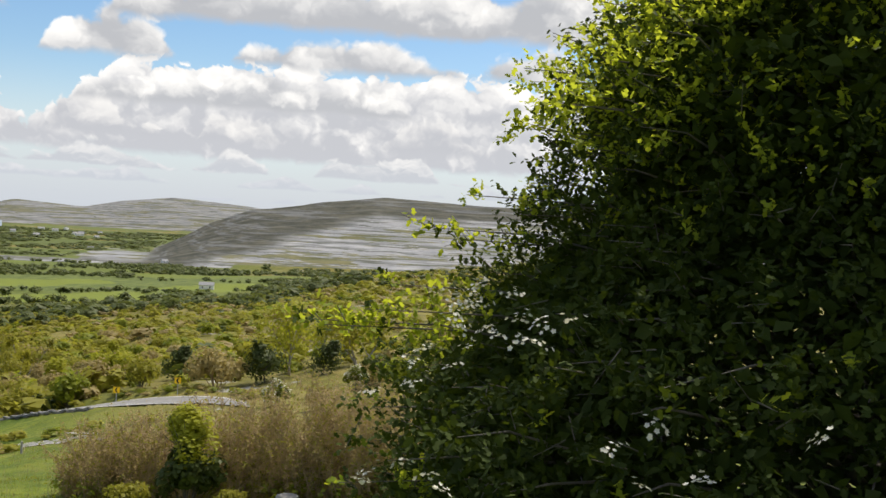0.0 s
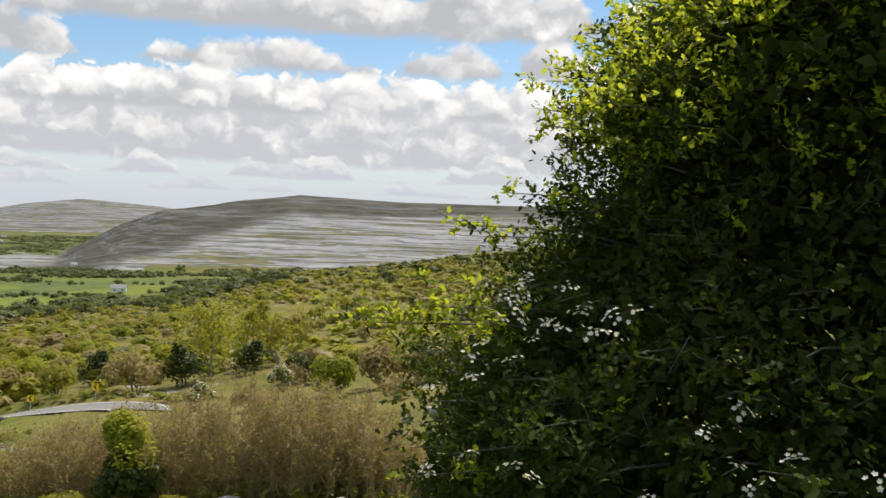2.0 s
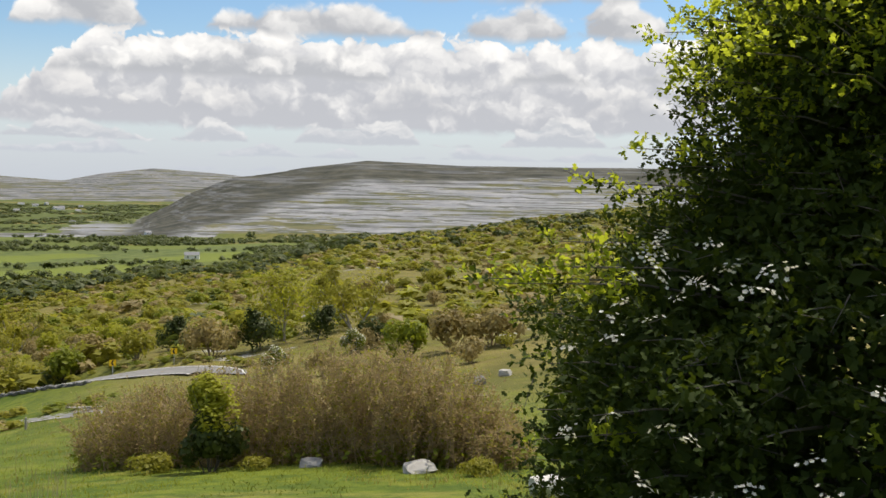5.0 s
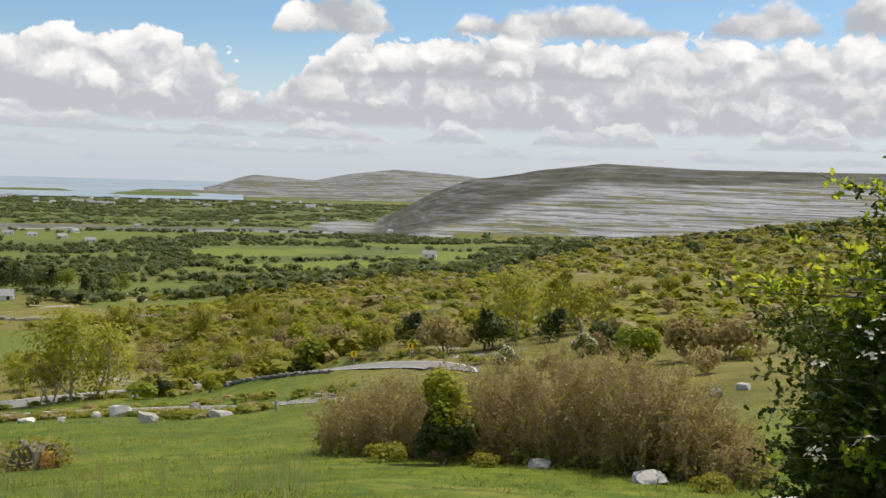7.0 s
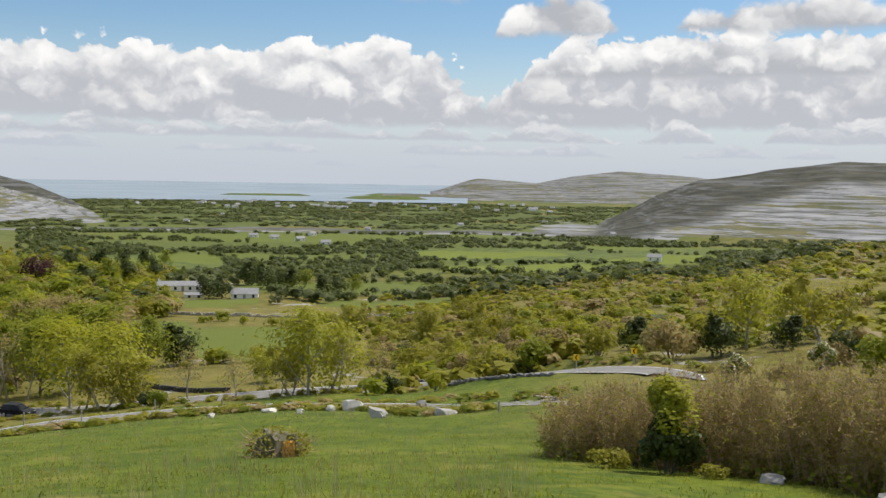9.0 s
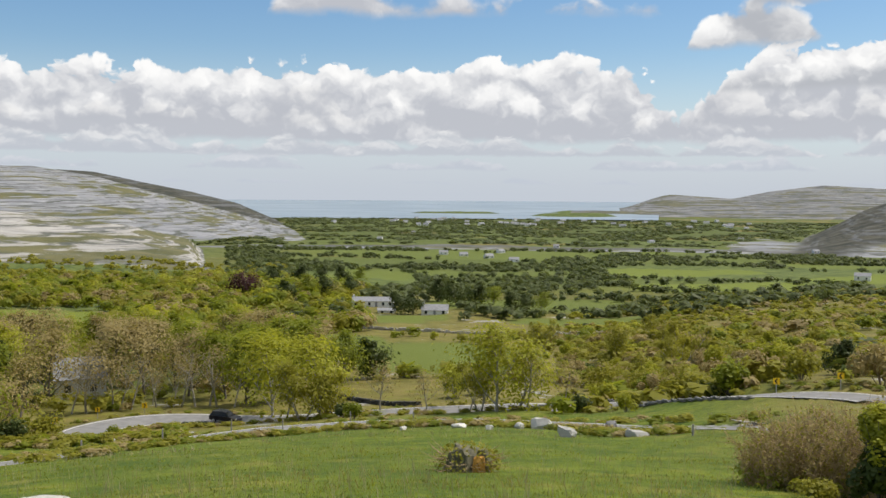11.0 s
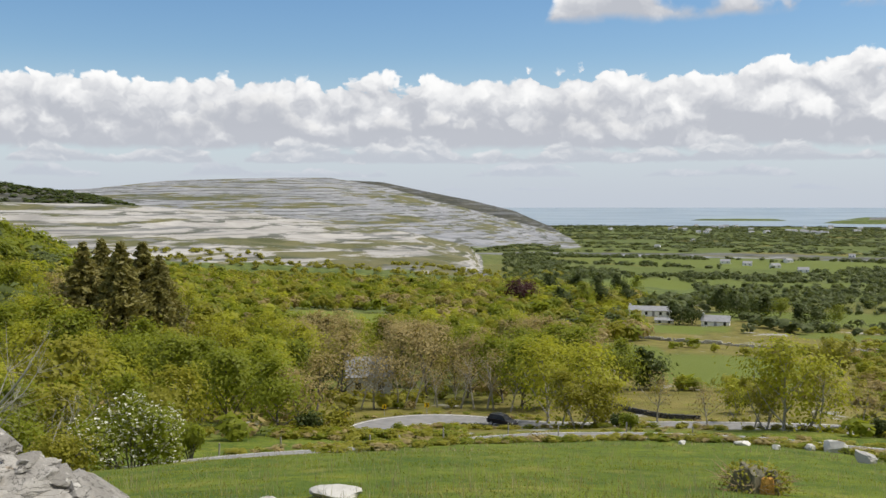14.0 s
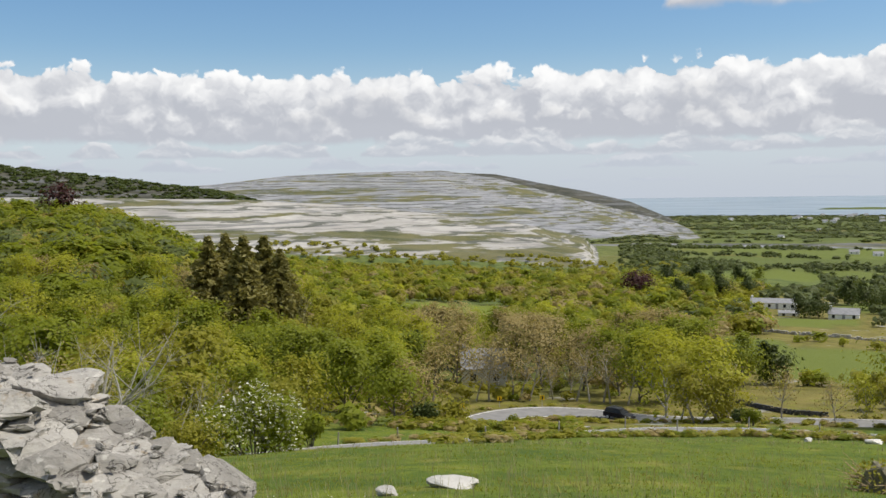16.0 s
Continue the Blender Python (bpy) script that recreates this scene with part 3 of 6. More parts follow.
def cover(x, y):
    """Land cover layers at the points."""
    r, az = np.hypot(x, y), np.degrees(np.arctan2(-x, y))
    n = fbm(x * 0.02, y * 0.02)
    jag = (fbm(x * 0.008 + 5, y * 0.008) - 0.5)
    heath = smooth(100, 125, r + 60 * jag) + smooth(24, 12, az + 14 * jag) * smooth(30, 70, r + 30 * (n - 0.5))
    heath = np.clip(heath, 0, 1)
    field, plot = np.zeros_like(r), np.zeros_like(r)
    for a, d, wa, wd, s in FIELDS:
        lean = (az - a) * 0.03 * wd * ((d * 7) % 3 - 1)
        q = (np.abs((az - a) / wa) ** 3 + np.abs((r - d - lean) / wd) ** 3) ** (1 / 3) + 0.9 * (fbm(x * 0.006 + d, y * 0.006) - 0.5)
        k = smooth(1.05, 0.95, q)
        field, plot = np.maximum(field, k), np.where(k > 0.5, s, plot)
    # small plots on the valley floor
    cell = vnoise(np.floor(x / 95 + 2 * jag) * 7.3, np.floor(y / 120 + 2 * jag) * 5.1)
    floor_ = smooth(380, 620, r) * smooth(6, 14, az) * smooth(52, 44, az + 8 * jag)
    k = floor_ * (cell > np.where(r > 950, 0.60, 0.50))
    field, plot = np.maximum(field, k), np.where((k > 0.5) & (plot == 0), np.clip((cell - 0.45) * 1.5 * smooth(2000, 800, r), 0.02, 1), plot)
    wood = smooth(42, 56, az + 10 * jag) * smooth(140, 200, r) * (1 - field) + floor_ * (cell <= 0.50) * 0.9
    karst = np.zeros_like(r)
    moor_shade = np.zeros_like(r)
    hz = {k: hill(k, az, r) for k in HILLS}
    z = np.maximum.reduce([profile(az, r)] + list(hz.values()))
    base_gap = lambda nm: smooth(-4, -0.5, hz[nm] - z)
    e, w, nw, rd, fa, wb = (base_gap(k) for k in ("east", "west", "near_west", "ridge", "far", "west_back"))
    karst = np.maximum.reduce([e * smooth(1170, 1230, r + 160 * jag), w * smooth(1380, 1520, r + 300 * jag), nw * smooth(660, 740, r + 150 * jag), fa, wb])
    # cloud shadow on the east hill and shaded west back slope, as land colour
    moor_shade = np.maximum.reduce([e * smooth(1660, 1800, r + 260 * jag + 50 * np.maximum(az - 4, 0)), fa * 0.3, wb])
    karst = np.maximum(karst, rd)
    flag = smooth(1.1, 0.7, np.hypot((az - 17.6) / 3.4, (r - 1480) / 300) + 1.2 * (fbm(x * 0.012, y * 0.012 + 4) - 0.5))
    karst = np.maximum(karst, flag)
    moor_shade = np.maximum(moor_shade, rd * smooth(1230, 1290, r + 100 * jag))
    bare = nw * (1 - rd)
    return {"heath": heath, "field": np.clip(field, 0, 1), "plot": np.clip(plot, 0, 1), "wood": np.clip(wood, 0, 1), "karst": np.clip(karst, 0, 1), "moor_shade": np.clip(moor_shade, 0, 1), "bare": np.clip(bare, 0, 1)}


def sheet(name, X, Y, Z, material, layers=None, closed=False):
    """A grid as one smooth sheet."""
    nu, nv = X.shape
    co = np.stack([X, Y, Z], -1).reshape(-1, 3)
    i, j = np.meshgrid(np.arange(nu if closed else nu - 1), np.arange(nv - 1), indexing="ij")
    i2 = (i + 1) % nu
    quads = np.stack([i * nv + j, i * nv + j + 1, i2 * nv + j + 1, i2 * nv + j], -1).reshape(-1, 4)
    me = bpy.data.meshes.new(name)
    me.vertices.add(len(co))
    me.vertices.foreach_set("co", co.ravel())
    me.loops.add(quads.size)
    me.loops.foreach_set("vertex_index", quads.ravel())
    me.polygons.add(len(quads))
    me.polygons.foreach_set("loop_start", np.arange(0, quads.size, 4))
    me.polygons.foreach_set("use_smooth", np.ones(len(quads), bool))
    me.update(calc_edges=True)
    for k, v in (layers or {}).items():
        me.attributes.new(k, "FLOAT", "POINT").data.foreach_set("value", v.ravel().astype(np.float32))
    me.materials.append(material)
    return new(name, me)


_az = np.concatenate([np.arange(-36, 92, 0.24), np.arange(92, 324, 4.0)])
_r = np.concatenate([[0.0], np.geomspace(1.2, 55, 60), np.arange(56, 170, 1.2), np.geomspace(171, 630, 40), np.linspace(640, 2500, 176), np.geomspace(2520, 4950, 44)])
_A, _R = np.meshgrid(np.radians(_az), _r, indexing="ij")
_X, _Y = -np.sin(_A) * _R, np.cos(_A) * _R
_Z = level(_X.ravel(), _Y.ravel()).reshape(_X.shape)
_lay = cover(_X.ravel(), _Y.ravel())


def sea_el(r):
    return -1.44 + (-0.40 + 1.44) * np.clip((r - 2870) / 2080, 0, 1) ** 0.8


_deg = np.degrees(_A)
bay = smooth(24, 27.5, _deg) * smooth(52, 49, _deg) * smooth(2880, 2980, _R + 260 * (fbm(_X * 0.002, _Y * 0.002) - 0.5))
_sea_z = EYE + _R * np.tan(np.radians(sea_el(_R)))
isle = np.zeros_like(_Z)
for a, d, wa, wd, h in ((36.5, 3350, 3.2, 70, 7), (27.5, 3500, 4.0, 120, 7), (29.5, 3150, 3.0, 110, 8)):
    isle = np.maximum(isle, h * smooth(1, 0.55, np.hypot((_deg - a) / wa, (_R - d) / wd)) * (0.5 + fbm(_X * 0.004, _Y * 0.004)))
_Z = np.where(bay > 0.01, _Z * (1 - bay) + (_sea_z - 3 + isle * 1.2) * bay, _Z)
_lay['heath'] = np.maximum(_lay['heath'], bay.ravel())
_lay['wood'] = np.maximum(_lay['wood'], bay.ravel())
_lay['field'] = _lay['field'] * (1 - bay.ravel())
land = tagged(sheet("ground", _X, _Y, _Z, M_LAND, _lay, closed=True), "grassy limestone hillside falling to a wide green valley", "ground", kind="structure")

m_sea, nt, b = mat("sea", 0.25)
n = noise_node(nt, place(nt, (0.004, 0.0012, 1), True), 1.0, 5.0, 0.6)
link(nt, mix_node(nt, range_node(nt, n, 0.35, 0.65), (0.20, 0.255, 0.30), (0.30, 0.355, 0.40)), b.inputs["Base Color"])
b.inputs["Roughness"].default_value = 0.5
_sa, _sr = np.meshgrid(np.radians(np.arange(24.6, 56, 0.8)), np.geomspace(2870, 4950, 40), indexing="ij")
tagged(sheet("water", -np.sin(_sa) * _sr, np.cos(_sa) * _sr, EYE + _sr * np.tan(np.radians(sea_el(_sr))), m_sea), "pale blue bay on the horizon", "sea", kind="structure")

# ---- building helpers ----
def raw_mesh(name, co, faces, material, smooth_faces=False):
    """A mesh from an array of points and an array of triangles or quads."""
    co, faces = np.asarray(co, float), np.asarray(faces, int)
    me = bpy.data.meshes.new(name)
    k = faces.shape[1]
    me.vertices.add(len(co))
    me.vertices.foreach_set("co", co.ravel())
    me.loops.add(faces.size)
    me.loops.foreach_set("vertex_index", faces.ravel())
    me.polygons.add(len(faces))
    me.polygons.foreach_set("loop_start", np.arange(0, faces.size, k))
    if smooth_faces:
        me.polygons.foreach_set("use_smooth", np.ones(len(faces), bool))
    me.update(calc_edges=True)
    me.materials.append(material)
    return me


def child(name, me, parent, label=""):
    ob = new(name, me)
    ob.parent = parent
    return tagged(ob, label)


def bm_mesh(name, bm, material):
    me = bpy.data.meshes.new(name)
    bm.to_mesh(me)
    bm.free()
    me.materials.append(material)
    return me


def part(name, bm, material, parent, label=""):
    return child(name, bm_mesh(name, bm, material), parent, label)


def thing(name, m, label, category, group=""):
    ob = new(name)
    ob.empty_display_size = 0.3
    ob.matrix_world = m
    return tagged(ob, label, category, group)


def box(bm, size, m=Matrix(), bevel=0.0):
    made = bmesh.ops.create_cube(bm, size=1.0, matrix=m @ Matrix.Diagonal((*size, 1)))
    if bevel:
        edges = list({e for v in made["verts"] for e in v.link_edges})
        bmesh.ops.bevel(bm, geom=edges, offset=bevel, segments=2, affect="EDGES", profile=0.6)


def tubes(segs, sides=5):
    """Tapered limbs: rows of (start, end, radius at start, radius at end)."""
    s = np.array([[*a, *b, r0, r1] for a, b, r0, r1 in segs])
    a, b, r0, r1 = s[:, 0:3], s[:, 3:6], s[:, 6], s[:, 7]
    d = b - a
    d /= np.linalg.norm(d, axis=1)[:, None] + 1e-9
    h = np.where(np.abs(d[:, 2:3]) > 0.9, np.array([[1.0, 0, 0]]), np.array([[0, 0, 1.0]]))
    u = np.cross(d, h)
    u /= np.linalg.norm(u, axis=1)[:, None]
    v = np.cross(d, u)
    t = np.arange(sides) * 2 * np.pi / sides
    ring = u[:, None, :] * np.cos(t)[None, :, None] + v[:, None, :] * np.sin(t)[None, :, None]
    co = np.concatenate([a[:, None] + ring * r0[:, None, None], b[:, None] + ring * r1[:, None, None]], 1)
    n = len(s)
    base = (np.arange(n) * 2 * sides)[:, None]
    j = np.arange(sides)[None]
    f = np.stack([base + j, base + (j + 1) % sides, base + sides + (j + 1) % sides, base + sides + j], -1).reshape(-1, 4)
    return co.reshape(-1, 3), f


def sprays(rng, centres, size, up=0.35, long=1.6, jitter=0.45, out=None, single=False):
    """A small kinked leaf-spray (two triangles folded along the midrib) at each centre."""
    n = len(centres)
    d = rng.normal(size=(n, 3))
    d[:, 2] *= 0.6
    d /= np.linalg.norm(d, axis=1)[:, None]
    nrm = rng.normal(size=(n, 3)) * (1 - up) + np.array([0, 0, up * 2])
    if out is not None:                     # leaves turn outwards from the crown
        nrm = nrm * (0.3 if single else 0.55) + out
        d = d - nrm * (np.sum(d * nrm, 1) / (np.sum(nrm * nrm, 1) + 1e-9))[:, None]
        d /= np.linalg.norm(d, axis=1)[:, None] + 1e-9
    side = np.cross(d, nrm)
    side /= np.linalg.norm(side, axis=1)[:, None] + 1e-9
    up_v = np.cross(side, d)
    s = size * (1 + jitter * rng.uniform(-1, 1, n))[:, None]
    tip, tail = centres + d * s * long / 2, centres - d * s * long / 2
    l = centres + side * s * 0.5 + up_v * s * 0.18
    r = centres - side * s * 0.5 + up_v * s * 0.18
    if single:                              # far off one triangle is enough
        return np.stack([tail + side * s * 0.3, tail - side * s * 0.5, tip], 1).reshape(-1, 3), np.arange(3 * n).reshape(-1, 3)
    co = np.stack([tail, l, tip, r], 1).reshape(-1, 3)
    b = np.arange(n) * 4
    f = np.concatenate([np.stack([b, b + 2, b + 1], 1), np.stack([b, b + 3, b + 2], 1)])
    return co, f


def joined(pieces):
    co, fs, n = [], [], 0
    for c, f in pieces:
        co.append(c)
        fs.append(np.asarray(f) + n)
        n += len(c)
    return np.concatenate(co), np.concatenate(fs)


def unit(v):
    return v / (np.linalg.norm(v) + 1e-9)


def skeleton(rng, height, stems=1, lean=0.1, first=0.3, limbs=7, spread=0.9, radius=None, twigs=4, droop=0.0):
    """Trunk, limbs and twigs of a tree, and the tips that carry leaves."""
    segs, tips = [], []
    radius = radius or height * 0.018
    for k in range(stems):
        a = rng.uniform(0, 6.28)
        p = np.array([0.12 * height * 0.3 * (stems > 1) * math.cos(a), 0.12 * height * 0.3 * (stems > 1) * math.sin(a), -0.25])
        way = unit(np.array([math.cos(a) * lean * (1 + stems * 0.6), math.sin(a) * lean * (1 + stems * 0.6), 1.0]))
        n = 7
        pts, rad = [p], [radius]
        for i in range(n):
            way = unit(way + rng.normal(size=3) * 0.09)
            p = p + way * (height * 0.86 / n)
            pts.append(p)
            rad.append(radius * (1 - 0.85 * (i + 1) / n))
        for i in range(n):
            segs.append((pts[i], pts[i + 1], rad[i], rad[i + 1]))
        tips.append((pts[-1], height * 0.10))
        for i in range(limbs):
            t = first + (0.95 - first) * (i + rng.uniform(0, 0.9)) / limbs
            q = t * n
            j = min(int(q), n - 1)
            o = pts[j] + (pts[j + 1] - pts[j]) * (q - j)
            b = i * 2.4 + rng.uniform(-0.5, 0.5)
            L = height * spread * (0.50 - 0.36 * t) * rng.uniform(0.8, 1.25)
            w = unit(np.array([math.cos(b), math.sin(b), 0.55 + 0.7 * t - droop]))
            r0 = rad[j] * 0.55
            e = o
            for s in range(3):
                w = unit(w + rng.normal(size=3) * 0.16 + np.array([0, 0, 0.12 - droop * 0.3]))
                e2 = e + w * L / 3
                segs.append((e, e2, r0 * (1 - s * 0.28), r0 * (1 - (s + 1) * 0.28)))
                e = e2
                for _ in range(twigs if s else 1):
                    v = unit(w + rng.normal(size=3) * 0.75)
                    t2 = e - w * L / 3 * rng.uniform(0, 0.7) + v * L * rng.uniform(0.22, 0.42)
                    segs.append((e - w * L / 3 * 0.3, t2, r0 * 0.22, r0 * 0.06))
                    tips.append((t2, L * 0.30))
            tips.append((e, L * 0.30))
    return segs, tips


def leafage(rng, tips, n, size, sigma=1.0, up=0.35, long=1.6):
    P = np.array([t[0] for t in tips])
    S = np.array([t[1] for t in tips])
    k = rng.integers(0, len(P), n)
    c = P[k] + rng.normal(size=(n, 3)) * S[k][:, None] * sigma * np.array([1, 1, 0.75])
    c[:, 2] = np.maximum(c[:, 2], 0.02)
    out = c - np.average(P, axis=0) * np.array([1, 1, 0.8])
    out /= np.linalg.norm(out, axis=1)[:, None] + 1e-9
    return sprays(rng, c, size, up, long, out=out)


def tree(seed, name, height, bark, leaf, leaves, size, label, category="tree", sigma=0.9, **kw):
    rng = np.random.default_rng(seed)
    segs, tips = skeleton(rng, height, **kw)
    root = thing(name, Matrix(), label, category)
    child("trunk", raw_mesh("trunk", *tubes(segs), bark, True), root)
    child("crown", raw_mesh("crown", *leafage(rng, tips, leaves, size, sigma), leaf), root)
    return root


def bush(seed, name, height, width, leaf, leaves, size, label, category="shrub", stems=9, bark=None, blossom=0, shell=0.55):
    """Many-stemmed shrub: a lumpy dome of sprays over bare stems."""
    rng = np.random.default_rng(seed)
    lumps = []
    for _ in range(max(6, stems)):
        a, q = rng.uniform(0, 6.28), math.sqrt(rng.uniform(0, 1)) * 0.68
        zc = rng.uniform(0.38, 0.74) * (1 - 0.55 * q * q)
        lumps.append((math.cos(a) * q * width / 2, math.sin(a) * q * width / 2, zc * height, rng.uniform(0.2, 0.36)))
    lumps.append((0, 0, 0.66 * height, 0.34))
    segs = []
    for x, y, z, s in lumps:
        mid = np.array([x * 0.5, y * 0.5, z * 0.5]) + rng.normal(size=3) * 0.05 * height
        segs += [(np.array([x * 0.15, y * 0.15, -0.15]), mid, 0.012 * height, 0.008 * height), (mid, np.array([x, y, z]), 0.008 * height, 0.004 * height)]
        for _ in range(3):
            segs.append((mid, np.array([x, y, z]) + rng.normal(size=3) * 0.16 * height, 0.005 * height, 0.0015 * height))
    k = rng.integers(0, len(lumps), leaves)
    L = np.array(lumps)
    d = rng.normal(size=(leaves, 3))
    d /= np.linalg.norm(d, axis=1)[:, None]
    rad = (shell + (1 - shell) * rng.random(leaves) ** 0.6) * L[k, 3]
    c = L[k, :3] + d * rad[:, None] * np.array([width, width, height]) * np.array([0.62, 0.62, 0.95])
    c[:, 2] = np.clip(c[:, 2], 0.03, None)
    root = thing(name, Matrix(), label, category)
    child("woody_base", raw_mesh("woody_base", *tubes(segs, 4), bark or M_BARK, True), root)
    child("crown", raw_mesh("crown", *sprays(rng, c, size, out=d), leaf), root)
    if blossom:
        top = c[np.argsort(-(d[:, 2] + 0.5 * rng.random(leaves)) * (rad / L[k, 3]))[:blossom * 3]]
        top = top[rng.permutation(len(top))[:blossom]] + rng.normal(size=(blossom, 3)) * 0.02
        child("blossom", raw_mesh("blossom", *sprays(rng, top + np.array([0, 0, size * 0.25]), size * 0.95, 0.7, 1.1), M_WHITE), root, "white blossom")
    return root


def spruce(seed, name, height, leaf, label):
    rng = np.random.default_rng(seed)
    segs = [(np.array([0, 0, -0.3]), np.array([0, 0, height * 0.5]), height * 0.014, height * 0.009), (np.array([0, 0, height * 0.5]), np.array([0, 0, height]), height * 0.009, 0.02)]
    cs = []
    z = 0.10 * height
    while z < height * 0.985:
        t = z / height
        L = height * 0.40 * (1 - t) ** 0.85 * rng.uniform(0.75, 1.2) + 0.12
        n = 7 if t < 0.8 else 5
        for k in range(n):
            a = k * 6.283 / n + rng.uniform(-0.4, 0.4)
            l = L * rng.uniform(0.65, 1.2)
            e = np.array([math.cos(a) * l, math.sin(a) * l, z - l * 0.28 + 0.22 * l * rng.uniform(0, 1)])
            o = np.array([0, 0, z])
            segs.append((o, e, 0.02, 0.006))
            m = int(6 + 24 * l / (height * 0.19))
            s = rng.random(m) ** 0.6
            q = o + (e - o) * s[:, None] + rng.normal(size=(m, 3)) * np.array([0.14, 0.14, 0.08]) * (0.3 + l * 0.6)
            q[:, 2] -= 0.12 * l * rng.random(m)
            cs.append(q)
        z += height * 0.026 * (1.25 - 0.6 * t)
    c = np.concatenate(cs)
    root = thing(name, Matrix(), label, "tree")
    child("trunk", raw_mesh("trunk", *tubes(segs, 4), M_BARK, True), root)
    child("crown", raw_mesh("crown", *sprays(rng, c, height * 0.021, 0.2, 2.2), leaf), root)
    return root


used_templates = []


def put(template, az, r, scale=1.0, turn=0.0, squash=1.0, sink=0.0, group=""):
    """Stand a copy of a template on the ground; the first one is the template itself."""
    p = spot(az, r)
    m = Matrix.LocRotScale((p.x, p.y, p.z - sink), Euler((0, 0, turn)), (scale, scale, scale * squash))
    if template not in used_templates:
        used_templates.append(template)
        template.matrix_world = m
        ob = template
    else:
        ob = copy_thing(template, m)
        ob.scale = (scale, scale, scale * squash)
    if group:
        ob["group"] = group
    return ob

# ---- road ----
M_ASPHALT = plain_mat("asphalt", (0.18, 0.176, 0.17), (0.26, 0.255, 0.246), 0.8, 0.9, 0.3)
M_LINE = plain_mat("road_paint", (0.62, 0.60, 0.52), (0.80, 0.79, 0.74), 3.0, 0.7)


def ribbon(name, inner, outer, lift, material, label, category, start=0, stop=None, dash=None):
    """A strip along the road between two fractions of its half width."""
    q, z = ROAD_LINE[start:stop], ROAD_Z[start:stop]
    t = np.gradient(q[:, :2], axis=0)
    t /= np.linalg.norm(t, axis=1)[:, None]
    n = np.stack([-t[:, 1], t[:, 0]], 1)
    cols = [inner, outer] if dash is not None or abs(outer - inner) < 0.5 else list(np.linspace(inner, outer, 5))
    w = q[:, 2]
    offs = [c * (w if abs(c) <= 1 else 1) for c in cols]
    co = np.concatenate([np.column_stack([q[:, :2] + n * o[:, None], z + lift]) for o in offs])
    m, k = len(q), len(cols)
    i, j = np.meshgrid(np.arange(m - 1), np.arange(k - 1), indexing="ij")
    f = np.stack([j * m + i, (j + 1) * m + i, (j + 1) * m + i + 1, j * m + i + 1], -1).reshape(-1, 4)
    gap = np.hypot(*np.diff(q[:, :2], axis=0).T) > 4          # the two legs of the road are not joined
    f = f[~gap[f[:, 0] % m]]
    if dash:
        f = f[(f[:, 0] % m) % dash[0] < dash[1]]
    return tagged(new(name, raw_mesh(name, co, f, material)), label, category, kind="structure")


ribbon("road", -1.0, 1.0, 0.0, M_ASPHALT, "grey asphalt hill road bending through hairpins", "road")
ribbon("road_line", 0.84, 0.90, 0.012, M_LINE, "worn pale line along the road edge", "road marking", 0, 330)
ribbon("road_line", -0.90, -0.84, 0.012, M_LINE, "worn pale line along the road edge", "road marking", 0, 330)


# ---- stones ----
def stone_mesh(seed, size, material, cuts=2, rough=0.16, name="stone"):
    """An angular lump: a block cut by random planes."""
    rng = random.Random(seed)
    bm = bmesh.new()
    bmesh.ops.create_cube(bm, size=1.0)
    bmesh.ops.subdivide_edges(bm, edges=bm.edges[:], cuts=cuts, use_grid_fill=True)
    for v in bm.verts:
        v.co += Vector((rng.uniform(-1, 1), rng.uniform(-1, 1), rng.uniform(-1, 1))) * rough / cuts
        if v.co.length > 0.62:
            v.co *= 0.62 / v.co.length * rng.uniform(0.95, 1.12)
    for _ in range(5):
        d = Vector((rng.uniform(-1, 1), rng.uniform(-1, 1), rng.uniform(-0.6, 1))).normalized()
        lim = rng.uniform(0.34, 0.46)
        for v in bm.verts:
            e = v.co.dot(d) - lim
            if e > 0:
                v.co -= d * e
    bmesh.ops.scale(bm, vec=size, verts=bm.verts[:])
    bmesh.ops.recalc_face_normals(bm, faces=bm.faces[:])
    return bm_mesh(name, bm, material)


def boulder(seed, az, r, size, label, material=None, cuts=4, tilt=(0, 0, 0)):
    p = spot(az, r)
    ob = new("boulder", stone_mesh(seed, size, material or M_PALE, cuts, 0.2, "boulder"))
    ob.matrix_world = pose(p.x, p.y, p.z + size[2] * 0.28, *tilt)
    return tagged(ob, label, "boulder")


boulder(1, 31.3, 76.0, (1.6, 1.1, 1.25), "large blocky pale limestone boulder standing in grass", tilt=(8, -14, 20))
boulder(2, 29.9, 62.0, (1.5, 1.0, 0.85), "white limestone boulder lying in the meadow", tilt=(4, 10, -15))
boulder(3, 36.3, 78, (1.2, 0.8, 0.5), "low pale limestone boulder in grass", tilt=(0, 0, 30))
boulder(4, 34.5, 71, (0.55, 0.5, 0.5), "small white stone in grass")
boulder(5, 32.7, 75, (0.8, 0.6, 0.6), "small pale stone in grass")
boulder(6, 27.2, 77, (0.8, 0.5, 0.8), "upright grey stone in grass", M_ROCK)
boulder(7, 25.7, 62, (1.5, 0.9, 0.5), "flat pale limestone slab in grass", tilt=(0, 6, 10))
boulder(8, 24.1, 61, (0.8, 0.6, 0.5), "small pale stone in grass")
boulder(9, 39.6, 83, (0.6, 0.5, 0.4), "small white stone in grass")
boulder(10, 43.0, 92, (0.8, 0.6, 0.45), "small pale stone beside the road hedge")
boulder(11, 40.0, 93, (1.1, 0.7, 0.7), "pale stone beside the road hedge")
